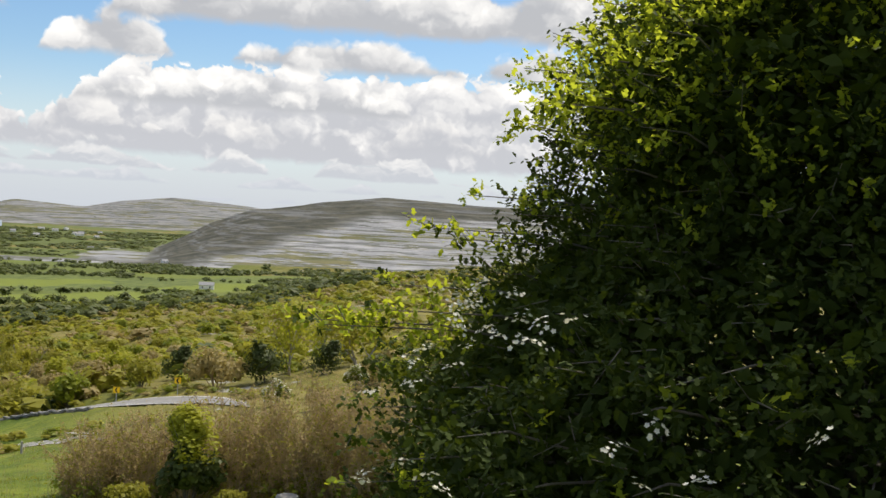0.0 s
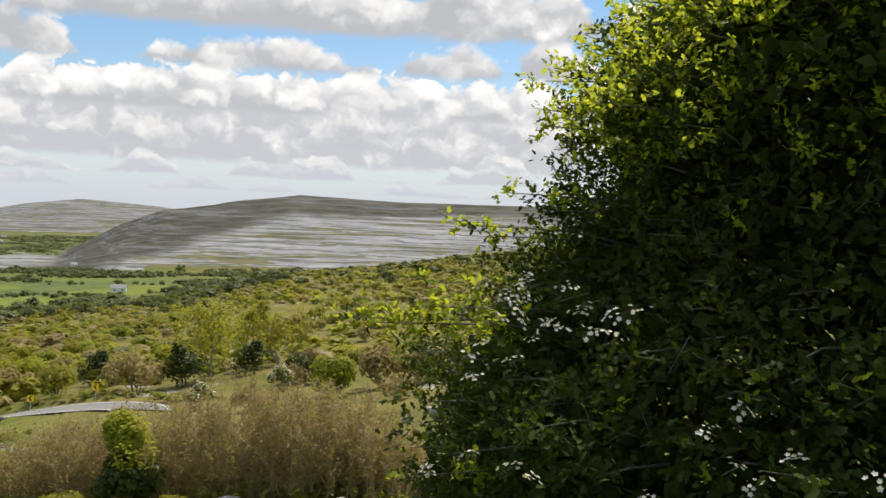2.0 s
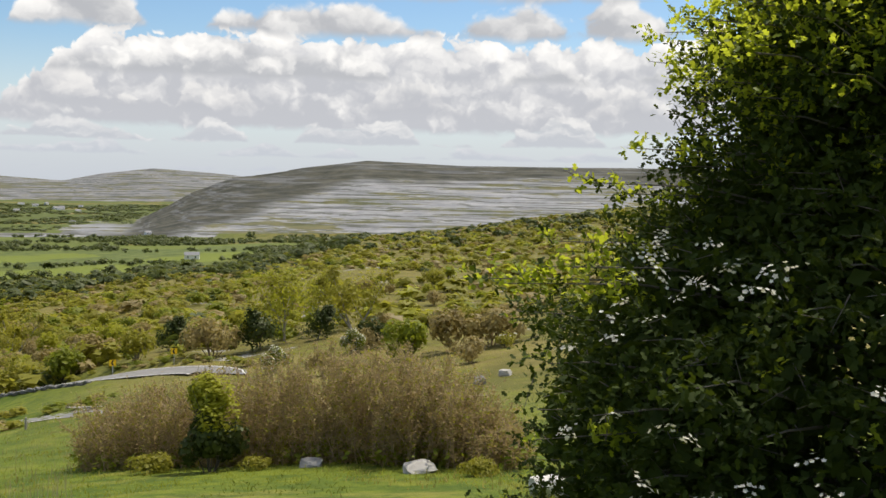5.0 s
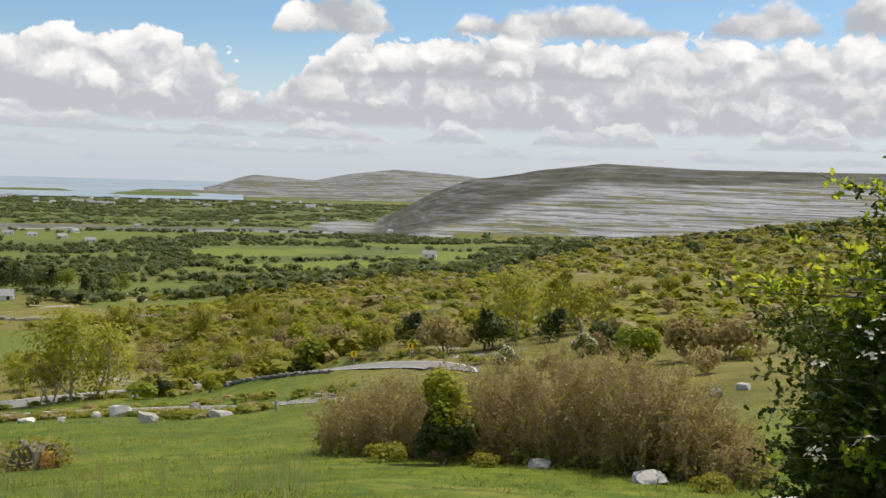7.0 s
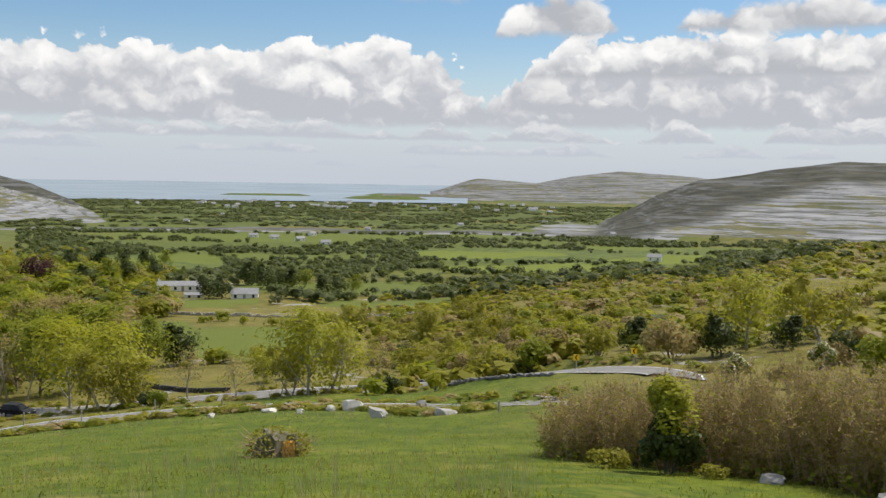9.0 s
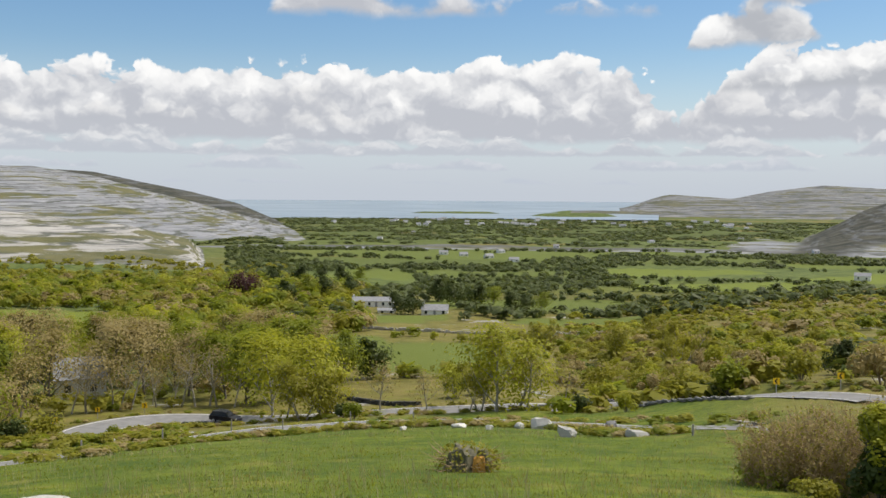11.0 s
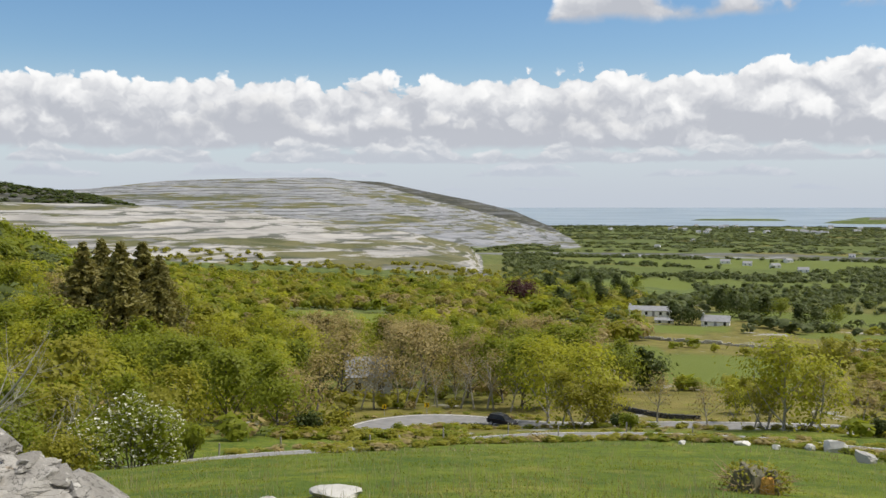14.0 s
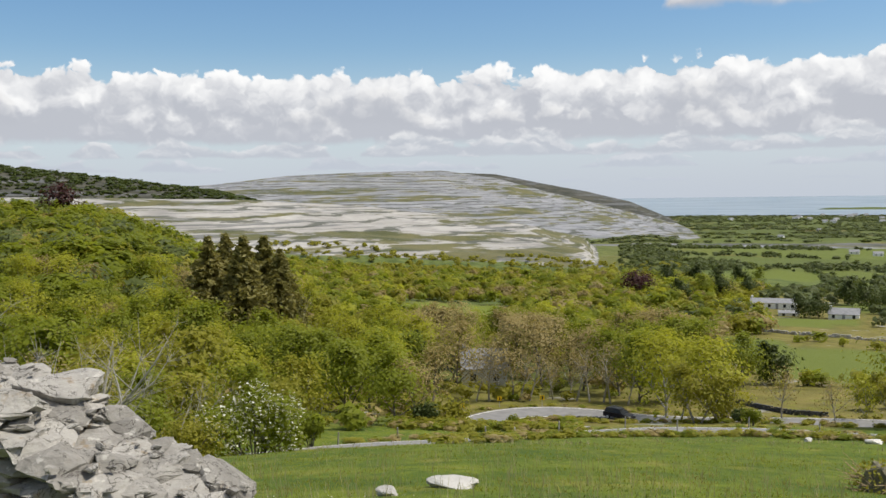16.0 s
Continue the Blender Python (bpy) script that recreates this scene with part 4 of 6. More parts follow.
boulder(12, 60.6, 21.6, (1.1, 0.75, 0.34), "flat white limestone slab in long grass", tilt=(6, -4, 15))
boulder(13, 0.0, 20.6, (0.7, 0.6, 0.34), "rounded pale limestone boulder under the shrub", M_ROCK, tilt=(0, 5, 10))
boulder(14, 6.6, 22.3, (0.5, 0.4, 0.25), "weathered grey stone under the shrub", M_ROCK)
boulder(15, -7.6, 15.6, (0.8, 0.6, 0.45), "rounded grey limestone boulder in grass", tilt=(0, 5, 40))
boulder(16, -3.5, 57, (0.75, 0.7, 0.7), "weathered grey limestone boulder on the slope", M_ROCK)
boulder(17, -5.0, 61, (0.9, 0.7, 0.5), "brownish limestone boulder on the slope", M_ROCK)
boulder(18, 64.5, 19.5, (0.5, 0.4, 0.2), "small flat stone in long grass", M_ROCK)

# rubble wall beside the upper bend
M_OLDWALL = rock_mat("old_wall", (0.09, 0.09, 0.09), (0.26, 0.255, 0.245))


def wall_of_stones(name, pts, height, thick, stone, seed, material, label):
    """A dry-stone wall along points: laid stones joined as one mesh over a core."""
    rng = np.random.default_rng(seed)
    lump = [stone_mesh(seed + k, (1, 1, 1), material, 1, 0.3) for k in range(4)]
    shapes = []
    for me in lump:
        me.calc_loop_triangles()
        shapes.append((np.array([v.co[:] for v in me.vertices]), np.array([t.vertices[:] for t in me.loop_triangles])))
        bpy.data.meshes.remove(me)
    pieces = []
    P = np.array(pts, float)
    d = np.concatenate([[0], np.cumsum(np.hypot(*np.diff(P, axis=0).T))])
    ss = np.arange(0, d[-1] + 0.5, 0.5)
    floor_z = level(np.interp(ss, d, P[:, 0]), np.interp(ss, d, P[:, 1]))
    n_len = int(d[-1] / (stone * 1.25))
    rows = max(2, int(height / (stone * 0.62)))
    for i in range(n_len):
        for row in range(rows):
            s = (i + 0.5 * (row % 2) + rng.uniform(-0.2, 0.2)) * stone * 1.25
            if s > d[-1] or rng.random() < 0.04 + 0.25 * (row == rows - 1):
                continue
            x, y = np.interp(s, d, P[:, 0]), np.interp(s, d, P[:, 1])
            k = min(np.searchsorted(d, s), len(P) - 1)
            a = math.atan2(*(P[k] - P[k - 1])[::-1]) + rng.uniform(-0.15, 0.15)
            co, f = shapes[rng.integers(0, 4)]
            c = co * np.array([stone * rng.uniform(1.1, 1.7), thick * rng.uniform(0.8, 1.1), stone * rng.uniform(0.6, 0.95)])
            R = np.array([[math.cos(a), -math.sin(a), 0], [math.sin(a), math.cos(a), 0], [0, 0, 1]])
            z = float(np.interp(s, ss, floor_z)) + (row + 0.35) * stone * 0.62
            pieces.append((c @ R.T + np.array([x, y, z]), f))
    root = thing(name, Matrix.Translation((P[0, 0], P[0, 1], float(level(P[:1, 0], P[:1, 1])[0]))), label, "wall")
    co, f = joined(pieces)
    ob = child("stones", raw_mesh("stones", co, f, material), root)
    ob.matrix_parent_inverse = root.matrix_world.inverted()
    tagged(ob, kind="stuff")
    return root


_t = np.gradient(ROAD_LINE[:, :2], axis=0)
_t /= np.linalg.norm(_t, axis=1)[:, None]
_nrm = np.stack([-_t[:, 1], _t[:, 0]], 1)


def beside(a, b, off):
    """Points along the road between two of its corners, off metres to its left."""
    d = lambda i: int(np.argmin(np.hypot(ROAD_LINE[:, 0] - ROAD[i][0], ROAD_LINE[:, 1] - ROAD[i][1])))
    k = np.arange(d(a), d(b), 2)
    return ROAD_LINE[k, :2] + _nrm[k] * (off + np.sign(off) * ROAD_LINE[k, 2])[:, None]


wall_of_stones("roadside_wall", beside(12, 15, -1.3), 0.36, 0.5, 0.17, 50, M_OLDWALL, "tumbled dark dry-stone wall along the road")
wall_of_stones("retaining_wall", beside(5, 7, -0.9)[2:], 0.8, 0.5, 0.26, 60, M_OLDWALL, "dark stone retaining wall inside the hairpin")
wall_of_stones("roadside_wall", [(-66, 97), (-58, 108), (-48, 109)], 0.7, 0.5, 0.3, 64, M_OLDWALL, "low mossy stone wall below the road")
wall_of_stones("field_wall", [(-254, 226), (-214, 226), (-179, 223), (-158, 235), (-141, 240), (-120, 252)], 1.3, 0.7, 0.55, 70, M_ROCK, "long grey dry-stone field wall across the valley")
wall_of_stones("roadside_wall", [(-108, 110), (-95, 105), (-82, 103)], 0.8, 0.5, 0.3, 75, M_OLDWALL, "mossy stone wall under the roadside trees")

# ---- trees and shrubs of the slope and the valley ----
T_ASH = [tree(100 + k, "ash_tree", 10.0, M_PALEBARK, M_ASH, 1800, 0.26, "young-leaved yellow-green ash tree with pale branches", limbs=11, twigs=4, first=0.10, spread=1.1) for k in range(3)]
T_BARE = [tree(110 + k, "bare_tree", 9.0, M_PALEBARK, M_BUD, 520, 0.20, "grey nearly leafless ash tree with budding twigs", limbs=10, twigs=6, first=0.25, spread=1.0) for k in range(2)]
T_BUD = [tree(120 + k, "budding_tree", 11.0, M_BARK, M_BUD, 1700, 0.23, "brownish budding tree of the roadside wood", limbs=12, twigs=4, first=0.1, spread=0.95) for k in range(2)]
T_GREEN = [tree(130 + k, "green_tree", 10.0, M_BARK, M_GREEN, 2200, 0.29, "full green deciduous tree of the hillside", limbs=12, twigs=4, first=0.07, spread=1.05) for k in range(3)]
T_OLIVE = [tree(140 + k, "hazel_tree", 7.0, M_PALEBARK, M_OLIVE, 1800, 0.225, "olive green hazel with several thin stems", stems=3, limbs=5, twigs=3, first=0.2, lean=0.2, spread=0.9) for k in range(3)]
T_DARK = [tree(150 + k, "holly_tree", 8.0, M_BARK, M_DARK, 1500, 0.38, "dark evergreen holly tree with a dense crown", limbs=14, twigs=5, first=0.06, spread=0.85) for k in range(2)]
T_SPRUCE = [spruce(160 + k, "spruce_tree", 22.0, M_SPRUCE, "tall dark spruce with drooping branches") for k in range(2)]
T_SPRUCE_GREEN = spruce(165, "spruce_tree", 10.0, M_DARK, "small green spruce among broadleaved trees")
B_OLIVE = [bush(170 + k, "hazel_shrub", 3.0, 4.0, M_OLIVE, 900, 0.20, "olive green hazel shrub on the slope") for k in range(2)]
B_ASH = [bush(174 + k, "willow_shrub", 3.0, 3.6, M_ASH, 900, 0.20, "yellow-green willow shrub on the slope") for k in range(2)]
B_BUD = [bush(178 + k, "blackthorn_shrub", 2.6, 4.0, M_BUD, 900, 0.18, "brown twiggy blackthorn shrub on the slope", bark=M_TWIG) for k in range(2)]
B_DARK = [bush(182 + k, "dark_shrub", 2.8, 3.4, M_DARK, 900, 0.20, "dense dark green evergreen shrub") for k in range(2)]
B_GREEN = [bush(186 + k, "green_shrub", 2.4, 3.0, M_GREEN, 900, 0.18, "leafy green shrub in rough grass") for k in range(2)]
B_WHITE = bush(190, "hawthorn_shrub", 2.2, 2.8, M_GREEN, 900, 0.17, "hawthorn shrub covered in white blossom", blossom=800)

B_MAY = bush(191, "hawthorn_shrub", 4.8, 6.4, M_GREEN, 3600, 0.15, "spreading hawthorn shrub with white blossom over its crown", blossom=1600, stems=14)
B_WIDE = [bush(192, "hazel_shrub", 4.6, 5.6, M_OLIVE, 3000, 0.15, "broad olive green hazel shrub below the meadow", stems=14), bush(193, "green_shrub", 4.8, 6.0, M_GREEN, 3200, 0.15, "broad leafy green shrub below the meadow", stems=14)]
T_SALLOW = tree(116, "bare_tree", 9.0, M_PALEBARK, M_BUD, 700, 0.06, "sprawling pale-branched tree with hardly any leaves", stems=3, lean=0.3, limbs=7, twigs=7, first=0.15, spread=1.25)
T_POLE = [tree(117 + k, "bare_tree", 10.0, M_PALEBARK, M_BUD, 420, 0.13, "pale-trunked ash tree still almost bare", limbs=10, twigs=6, first=0.3, spread=0.8) for k in range(2)]

rnd = random.Random(11)
R_ = lambda: rnd.uniform(0, 6.28)

# trees one can tell apart: kind, bearing, range, height in metres over the template's own
for kind, az, r, h in (
        (T_ASH[0], 44.6, 122, 11.5), (T_ASH[1], 34.0, 112, 11.0), (T_ASH[2], 32.8, 116, 10.0), (T_ASH[0], 47.4, 130, 12), (T_OLIVE[0], 45.6, 118, 8), (T_OLIVE[1], 43.6, 120, 7), (T_OLIVE[2], 35.0, 114, 6.5), (T_ASH[1], 36.6, 126, 6.0), (T_ASH[2], 46.0, 150, 12),
        (T_BARE[0], 41.0, 125, 7.0), (T_BARE[1], 29.9, 116, 6.5), (T_BARE[0], 38.2, 118, 6.0), (T_BARE[1], 53.0, 152, 8.0), (T_BARE[0], 57.8, 150, 11), (T_BARE[1], 56.4, 152, 9.5), (T_BARE[1], 51.0, 150, 10), (T_BARE[0], 54.2, 156, 6),
        (T_GREEN[0], 48.9, 148, 11.5), (T_GREEN[1], 50.1, 158, 12), (T_GREEN[2], 43.0, 170, 10), (T_GREEN[0], 63.5, 108, 9.5), (T_GREEN[1], 66.4, 118, 11), (T_GREEN[2], 65.0, 128, 12),
        (T_BUD[0], 52.2, 165, 13), (T_BUD[1], 54.6, 168, 14), (T_BUD[0], 57.2, 170, 14), (T_BUD[1], 59.6, 160, 13), (T_BUD[0], 61.3, 130, 11), (T_BUD[1], 62.4, 116, 9),
        (T_DARK[0], 41.4, 176, 8.6), (T_DARK[1], 14.9, 112, 4.6), (T_DARK[0], 9.6, 99, 4.8), (T_DARK[1], 6.3, 100, 4.2),
        (T_SPRUCE[0], 74.2, 205, 23), (T_SPRUCE[1], 72.2, 200, 23.5), (T_SPRUCE[0], 71.0, 212, 24), (T_SPRUCE[1], 70.1, 205, 21.5), (T_SPRUCE[0], 73.2, 215, 24), (T_SPRUCE_GREEN, 62.1, 165, 10.0),
        (T_ASH[0], 8.2, 104, 8.6), (T_OLIVE[1], 4.1, 106, 8.2), (T_ASH[2], 6.1, 112, 7.0), (T_OLIVE[0], 70.0, 92, 8.0), (T_OLIVE[2], 76.5, 100, 12), (T_OLIVE[1], 79.5, 108, 12),
        (T_BARE[0], 83.0, 84, 9), (T_BARE[1], 80.6, 90, 8), (T_ASH[1], 73.0, 110, 10), (T_ASH[2], 68.0, 125, 9), (T_GREEN[0], 75.2, 90, 7.0), (T_GREEN[2], 71.4, 96, 7.5), (T_GREEN[1], 84.0, 120, 14)):
    nat = {"ash_tree": 10.0, "bare_tree": 9.0, "budding_tree": 11.0, "green_tree": 10.0, "hazel_tree": 7.0, "holly_tree": 8.0}.get(kind.name.split(".")[0], 22.0)
    nat = 10.0 if kind is T_SPRUCE_GREEN else nat
    put(kind, az, r, h / nat, R_())
for kind, az, r, s in (
        (B_WHITE, 8.65, 78, 1.0), (B_WHITE, 4.3, 86, 1.05), (B_GREEN[0], 0.8, 80, 1.6), (B_ASH[0], 26.3, 101, 0.72), (B_DARK[0], 29.0, 112, 0.9), (B_DARK[1], 36.4, 140, 1.3), (B_DARK[0], 34.9, 142, 1.2),
        (B_GREEN[1], 20.5, 108, 1.9), (B_OLIVE[0], 16.6, 104, 1.35), (B_BUD[0], 12.4, 98, 1.7), (B_BUD[1], -1.8, 84, 1.6), (B_BUD[0], -4.2, 84, 1.5), (B_DARK[1], 3.0, 90, 1.1), (B_OLIVE[1], 23.0, 112, 1.5), (B_BUD[1], 19.0, 116, 1.6),
        (B_GREEN[0], 42.6, 108, 0.9), (B_DARK[1], 43.1, 109, 0.8), (B_GREEN[1], 56.3, 112, 0.75), (B_DARK[0], 61.8, 104, 1.1), (B_OLIVE[1], 60.4, 106, 1.3), (B_GREEN[0], 68.6, 66, 1.1), (B_ASH[1], 27.6, 124, 1.2)):
    put(kind, az, r, s, R_())
for k, az, r, s in ((B_MAY, 71.9, 60, 1.15), (B_WIDE[0], 75.8, 58, 0.85), (B_WIDE[1], 78.5, 62, 1.0), (B_WIDE[0], 80.6, 64, 0.9)):
    put(k, az, r, s, R_())
for k, az, r, h in ((T_GREEN[1], 79.0, 76, 0.75), (T_OLIVE[0], 82.0, 70, 1.0), (T_SALLOW, 84.6, 47, 1.15), (T_SALLOW, 82.0, 50, 0.95), (T_SALLOW, 77.5, 74, 0.85), (T_OLIVE[2], 76.6, 80, 1.1), (T_ASH[0], 80.0, 86, 0.9)):
    put(k, az, r, h, R_())

for i, (az, r, h) in enumerate(((49.6, 146, 0.85), (50.6, 148, 1.0), (51.8, 149, 0.9), (52.6, 150, 1.05), (54.0, 151, 0.8), (55.4, 151, 0.95), (56.0, 152, 0.85), (57.0, 152, 1.0), (58.6, 150, 0.8), (46.6, 124, 0.75), (32.2, 112, 0.8), (35.6, 120, 0.6))):
    put(T_POLE[i % 2], az, r, h, R_())

# the roadside wood and the thickets on the slope
WOODS = (  # bearings, ranges, how many, kinds, size
    (45, 64, 172, 235, 70, T_ASH + T_BUD + T_GREEN + T_OLIVE + T_BUD, (0.95, 1.25)),
    (62, 86, 100, 175, 64, T_GREEN + T_OLIVE + T_ASH + T_GREEN, (0.8, 1.25)),
    (62, 86, 175, 260, 60, T_OLIVE + T_ASH + T_GREEN + T_BUD, (0.9, 1.4)),
    (22, 44, 165, 260, 48, B_OLIVE + B_ASH + T_OLIVE + B_BUD, (0.7, 1.3)),
    (-2, 28, 112, 200, 60, B_OLIVE + B_ASH + B_BUD + B_OLIVE, (0.6, 1.25)),
    (17, 30, 118, 165, 30, B_OLIVE + B_BUD + B_ASH + B_GREEN, (0.9, 1.5)),
    (-8, 6, 66, 110, 10, B_BUD + B_OLIVE, (0.4, 0.9)),
)
for a0, a1, r0, r1, n, kinds, (s0, s1) in WOODS:
    for _ in range(n):
        az, r = rnd.uniform(a0, a1), math.sqrt(rnd.uniform(r0 ** 2, r1 ** 2))
        x, y = -math.sin(radians(az)) * r, math.cos(radians(az)) * r
        k, s = rnd.choice(kinds), rnd.uniform(s0, s1)
        turn = R_()
        if np.min(np.hypot(ROAD_LINE[:, 0] - x, ROAD_LINE[:, 1] - y)) < 7 or cover(np.array([x]), np.array([y]))["field"][0] > 0.4:  # keep fields open
            continue
        put(k, az, r, s, turn)


def canopy(name, pts, heights, material, seed, leaves, label, category, squat=0.9, fine=0.085):
    """Far woodland, hedges or scrub: one lumpy crown of leaf sprays for each point."""
    rng = np.random.default_rng(seed)
    shapes = []
    for _ in range(6):
        L = np.column_stack([rng.normal(size=(6, 2)) * 0.2, rng.uniform(0.3, 0.72, 6), rng.uniform(0.2, 0.34, 6)])
        k = rng.integers(0, 6, leaves)
        d = rng.normal(size=(leaves, 3))
        d /= np.linalg.norm(d, axis=1)[:, None]
        c = L[k, :3] + d * L[k, 3:4] * (0.55 + 0.45 * rng.random((leaves, 1)))
        c[:, 2] = np.clip(c[:, 2], 0.0, None)
        o = c - np.array([0, 0, 0.4])
        shapes.append(sprays(rng, c, fine * 2.3, 0.4, 1.4, out=o / np.linalg.norm(o, axis=1)[:, None], single=True))
    pieces = []
    for (x, y, z), h in zip(pts, heights):
        co, f = shapes[rng.integers(0, 6)]
        a = rng.uniform(0, 6.28)
        w = h * rng.uniform(0.85, 1.2) / squat
        R = np.array([[math.cos(a), -math.sin(a), 0], [math.sin(a), math.cos(a), 0], [0, 0, 1]])
        pieces.append(((co @ R.T) * np.array([w, w, h]) + np.array([x, y, z - 0.05 * h]), f))
    co, f = joined(pieces)
    return tagged(new(name, raw_mesh(name, co, f, material)), label, category, kind="stuff")


def scatter(seed, n, a0, a1, r0, r1, keep):
    rng = np.random.default_rng(seed)
    az = rng.uniform(a0, a1, n)
    r = np.sqrt(rng.uniform(r0 ** 2, r1 ** 2, n))
    x, y = -np.sin(np.radians(az)) * r, np.cos(np.radians(az)) * r
    k = keep(x, y, az, r, rng)
    x, y = x[k], y[k]
    return np.column_stack([x, y, level(x, y)])


def in_wood(x, y, az, r, g):
    c = cover(x, y)
    return (c["field"] < 0.4) & (c["karst"] < 0.35)



for nm, seed, n, m, lo, hi, lb in (("far_wood", 300, 1050, M_OLIVE, 4, 7.5, "olive green canopy of the far hazel wood"), ("far_wood", 301, 900, M_GREEN, 4.5, 8.5, "green canopy of the far broadleaved wood"),
                                   ("far_wood", 302, 420, M_BUD, 4, 7.5, "brownish budding canopy of the far wood"), ("far_wood", 303, 520, M_ASH, 4, 7.5, "yellow-green canopy of the far wood")):
    p = scatter(seed, n, 42, 88, 225, 600, in_wood)
    canopy(nm, p, np.random.default_rng(seed).uniform(lo, hi, len(p)), m, seed, 180, lb, "woodland", 0.9, 0.064)
p = scatter(306, 800, 46, 71, 560, 760, lambda x, y, az, r, g: g.random(len(x)) > 0.25)
canopy("far_wood", p, np.random.default_rng(6).uniform(2, 4.2, len(p)), M_OLIVE, 306, 60, "olive hazel scrub below the limestone pavement", "woodland", 0.7, 0.11)
# the wooded hill under the ridge, and thorn scrub along its crest
for seed, n, m, lo, hi, lb in ((330, 420, M_GREEN, 7, 12, "green canopy of the wooded hill"), (331, 300, M_OLIVE, 6, 10, "olive canopy of the wooded hill"), (332, 160, M_HEDGE, 7, 12, "dark green canopy of the wooded hill"), (333, 120, M_BUD, 6, 10, "brown budding canopy of the wooded hill")):
    p = scatter(seed, n, 73, 96, 205, 450, lambda x, y, az, r, g: (az > 76) | (r > 260))
    canopy("hill_wood", p, np.random.default_rng(seed).uniform(lo, hi, len(p)), m, seed, 240, lb, "woodland", 0.85, 0.052)
p = scatter(336, 2200, 69.5, 98, 1300, 1640, lambda x, y, az, r, g: r > 1300 + 140 * g.random(len(x)))
canopy("ridge_scrub", p, np.random.default_rng(3).uniform(2, 5.0, len(p)), M_DARK, 336, 40, "dark thorn scrub along the stony ridge", "scrub", 0.4, 0.15)
# undergrowth between the roadside trees
for seed, n, m, lb in ((307, 420, M_OLIVE, "olive undergrowth between the roadside trees"), (308, 300, M_GREEN, "green undergrowth between the roadside trees"), (309, 200, M_BUD, "brown undergrowth between the roadside trees")):
    def clear(x, y, az, r, g):
        d = np.full(len(x), 99.0)
        for qx, qy, w in ROAD_LINE[::2]:
            d = np.minimum(d, np.hypot(x - qx, y - qy) - w)
        return (d > 4) & (cover(x, y)["field"] < 0.35) & (((az > 62) & (r > 96)) | ((az > 44) & (r > 150)) | (r > 165) | ((az < 27) & (r > 112)))
    p = scatter(seed, n, 10, 86, 96, 270, clear)
    canopy("undergrowth", p, np.random.default_rng(seed).uniform(1.2, 3.6, len(p)), m, seed, 130, lb, "undergrowth", 0.7, 0.075)
# scrub of the eastern slope
for seed, n, m, lo, hi, lb in ((310, 2600, M_OLIVE, 0.9, 2.6, "olive hazel scrub on the heathy slope"), (311, 1200, M_BUD, 0.8, 2.2, "brown heather and thorn scrub on the slope"), (312, 800, M_GREEN, 0.8, 2.4, "green scrub on the slope"), (313, 160, M_DARK, 1.0, 2.6, "dark juniper scrub on the slope"), (314, 700, M_ASH, 0.9, 2.4, "yellow-green scrub on the slope")):
    p = scatter(seed, n, -16, 30, 105, 520, lambda x, y, az, r, g: (cover(x, y)["field"] < 0.3) & (fbm(x * 0.02, y * 0.02) + 0.25 * g.random(len(x)) > 0.40))
    canopy("slope_scrub", p, np.random.default_rng(seed).uniform(lo, hi, len(p)), m, seed, 50, lb, "scrub", 0.6, 0.125)
p = scatter(316, 420, -16, 12, 300, 520, lambda x, y, az, r, g: g.random(len(x)) > 0.2)
canopy("slope_scrub", p, np.random.default_rng(4).uniform(1.5, 3.2, len(p)), M_DARK, 316, 60, "dark thorn scrub along the crest of the slope", "scrub", 0.7, 0.11)
# the valley: hedges, copses and far woods
for seed, n, m, lo, hi, lb in ((320, 1300, M_HEDGE, 2.4, 5.4, "green hedgerow trees of the valley"), (321, 1500, M_VALLEY, 2.2, 5.2, "olive hedgerow trees of the valley"), (322, 420, M_VALLEY, 2, 4.5, "green hedges of the valley floor")):
    def hedge(x, y, az, r, g):
        c = cover(x, y)
        e = 6.0
        edge = np.abs(c["plot"] - cover(x + e, y + e)["plot"]) + np.abs(c["field"] - cover(x - e, y + e)["field"])
        return ((edge > 0.08) | ((c["field"] < 0.3) & (g.random(len(x)) > 0.3))) & (c["karst"] < 0.3) & ~((az > 36) & (az < 43) & (r > 335) & (r < 415))
    p = scatter(seed, n * 4, 4, 50, 340, 1300, hedge)[:int(n * 1.6)]
    canopy("hedgerow", p, np.random.default_rng(seed).uniform(lo, hi, len(p)), m, seed, 55, lb, "hedgerow", 0.75, 0.12)
    p = scatter(seed + 5, n * 4, 8, 52, 1300, 2900, hedge)[:int(n * 1.6)]
    canopy("far_hedgerow", p, np.random.default_rng(seed).uniform(lo, hi, len(p)), m, seed + 5, 34, lb, "hedgerow", 0.34, 0.15)
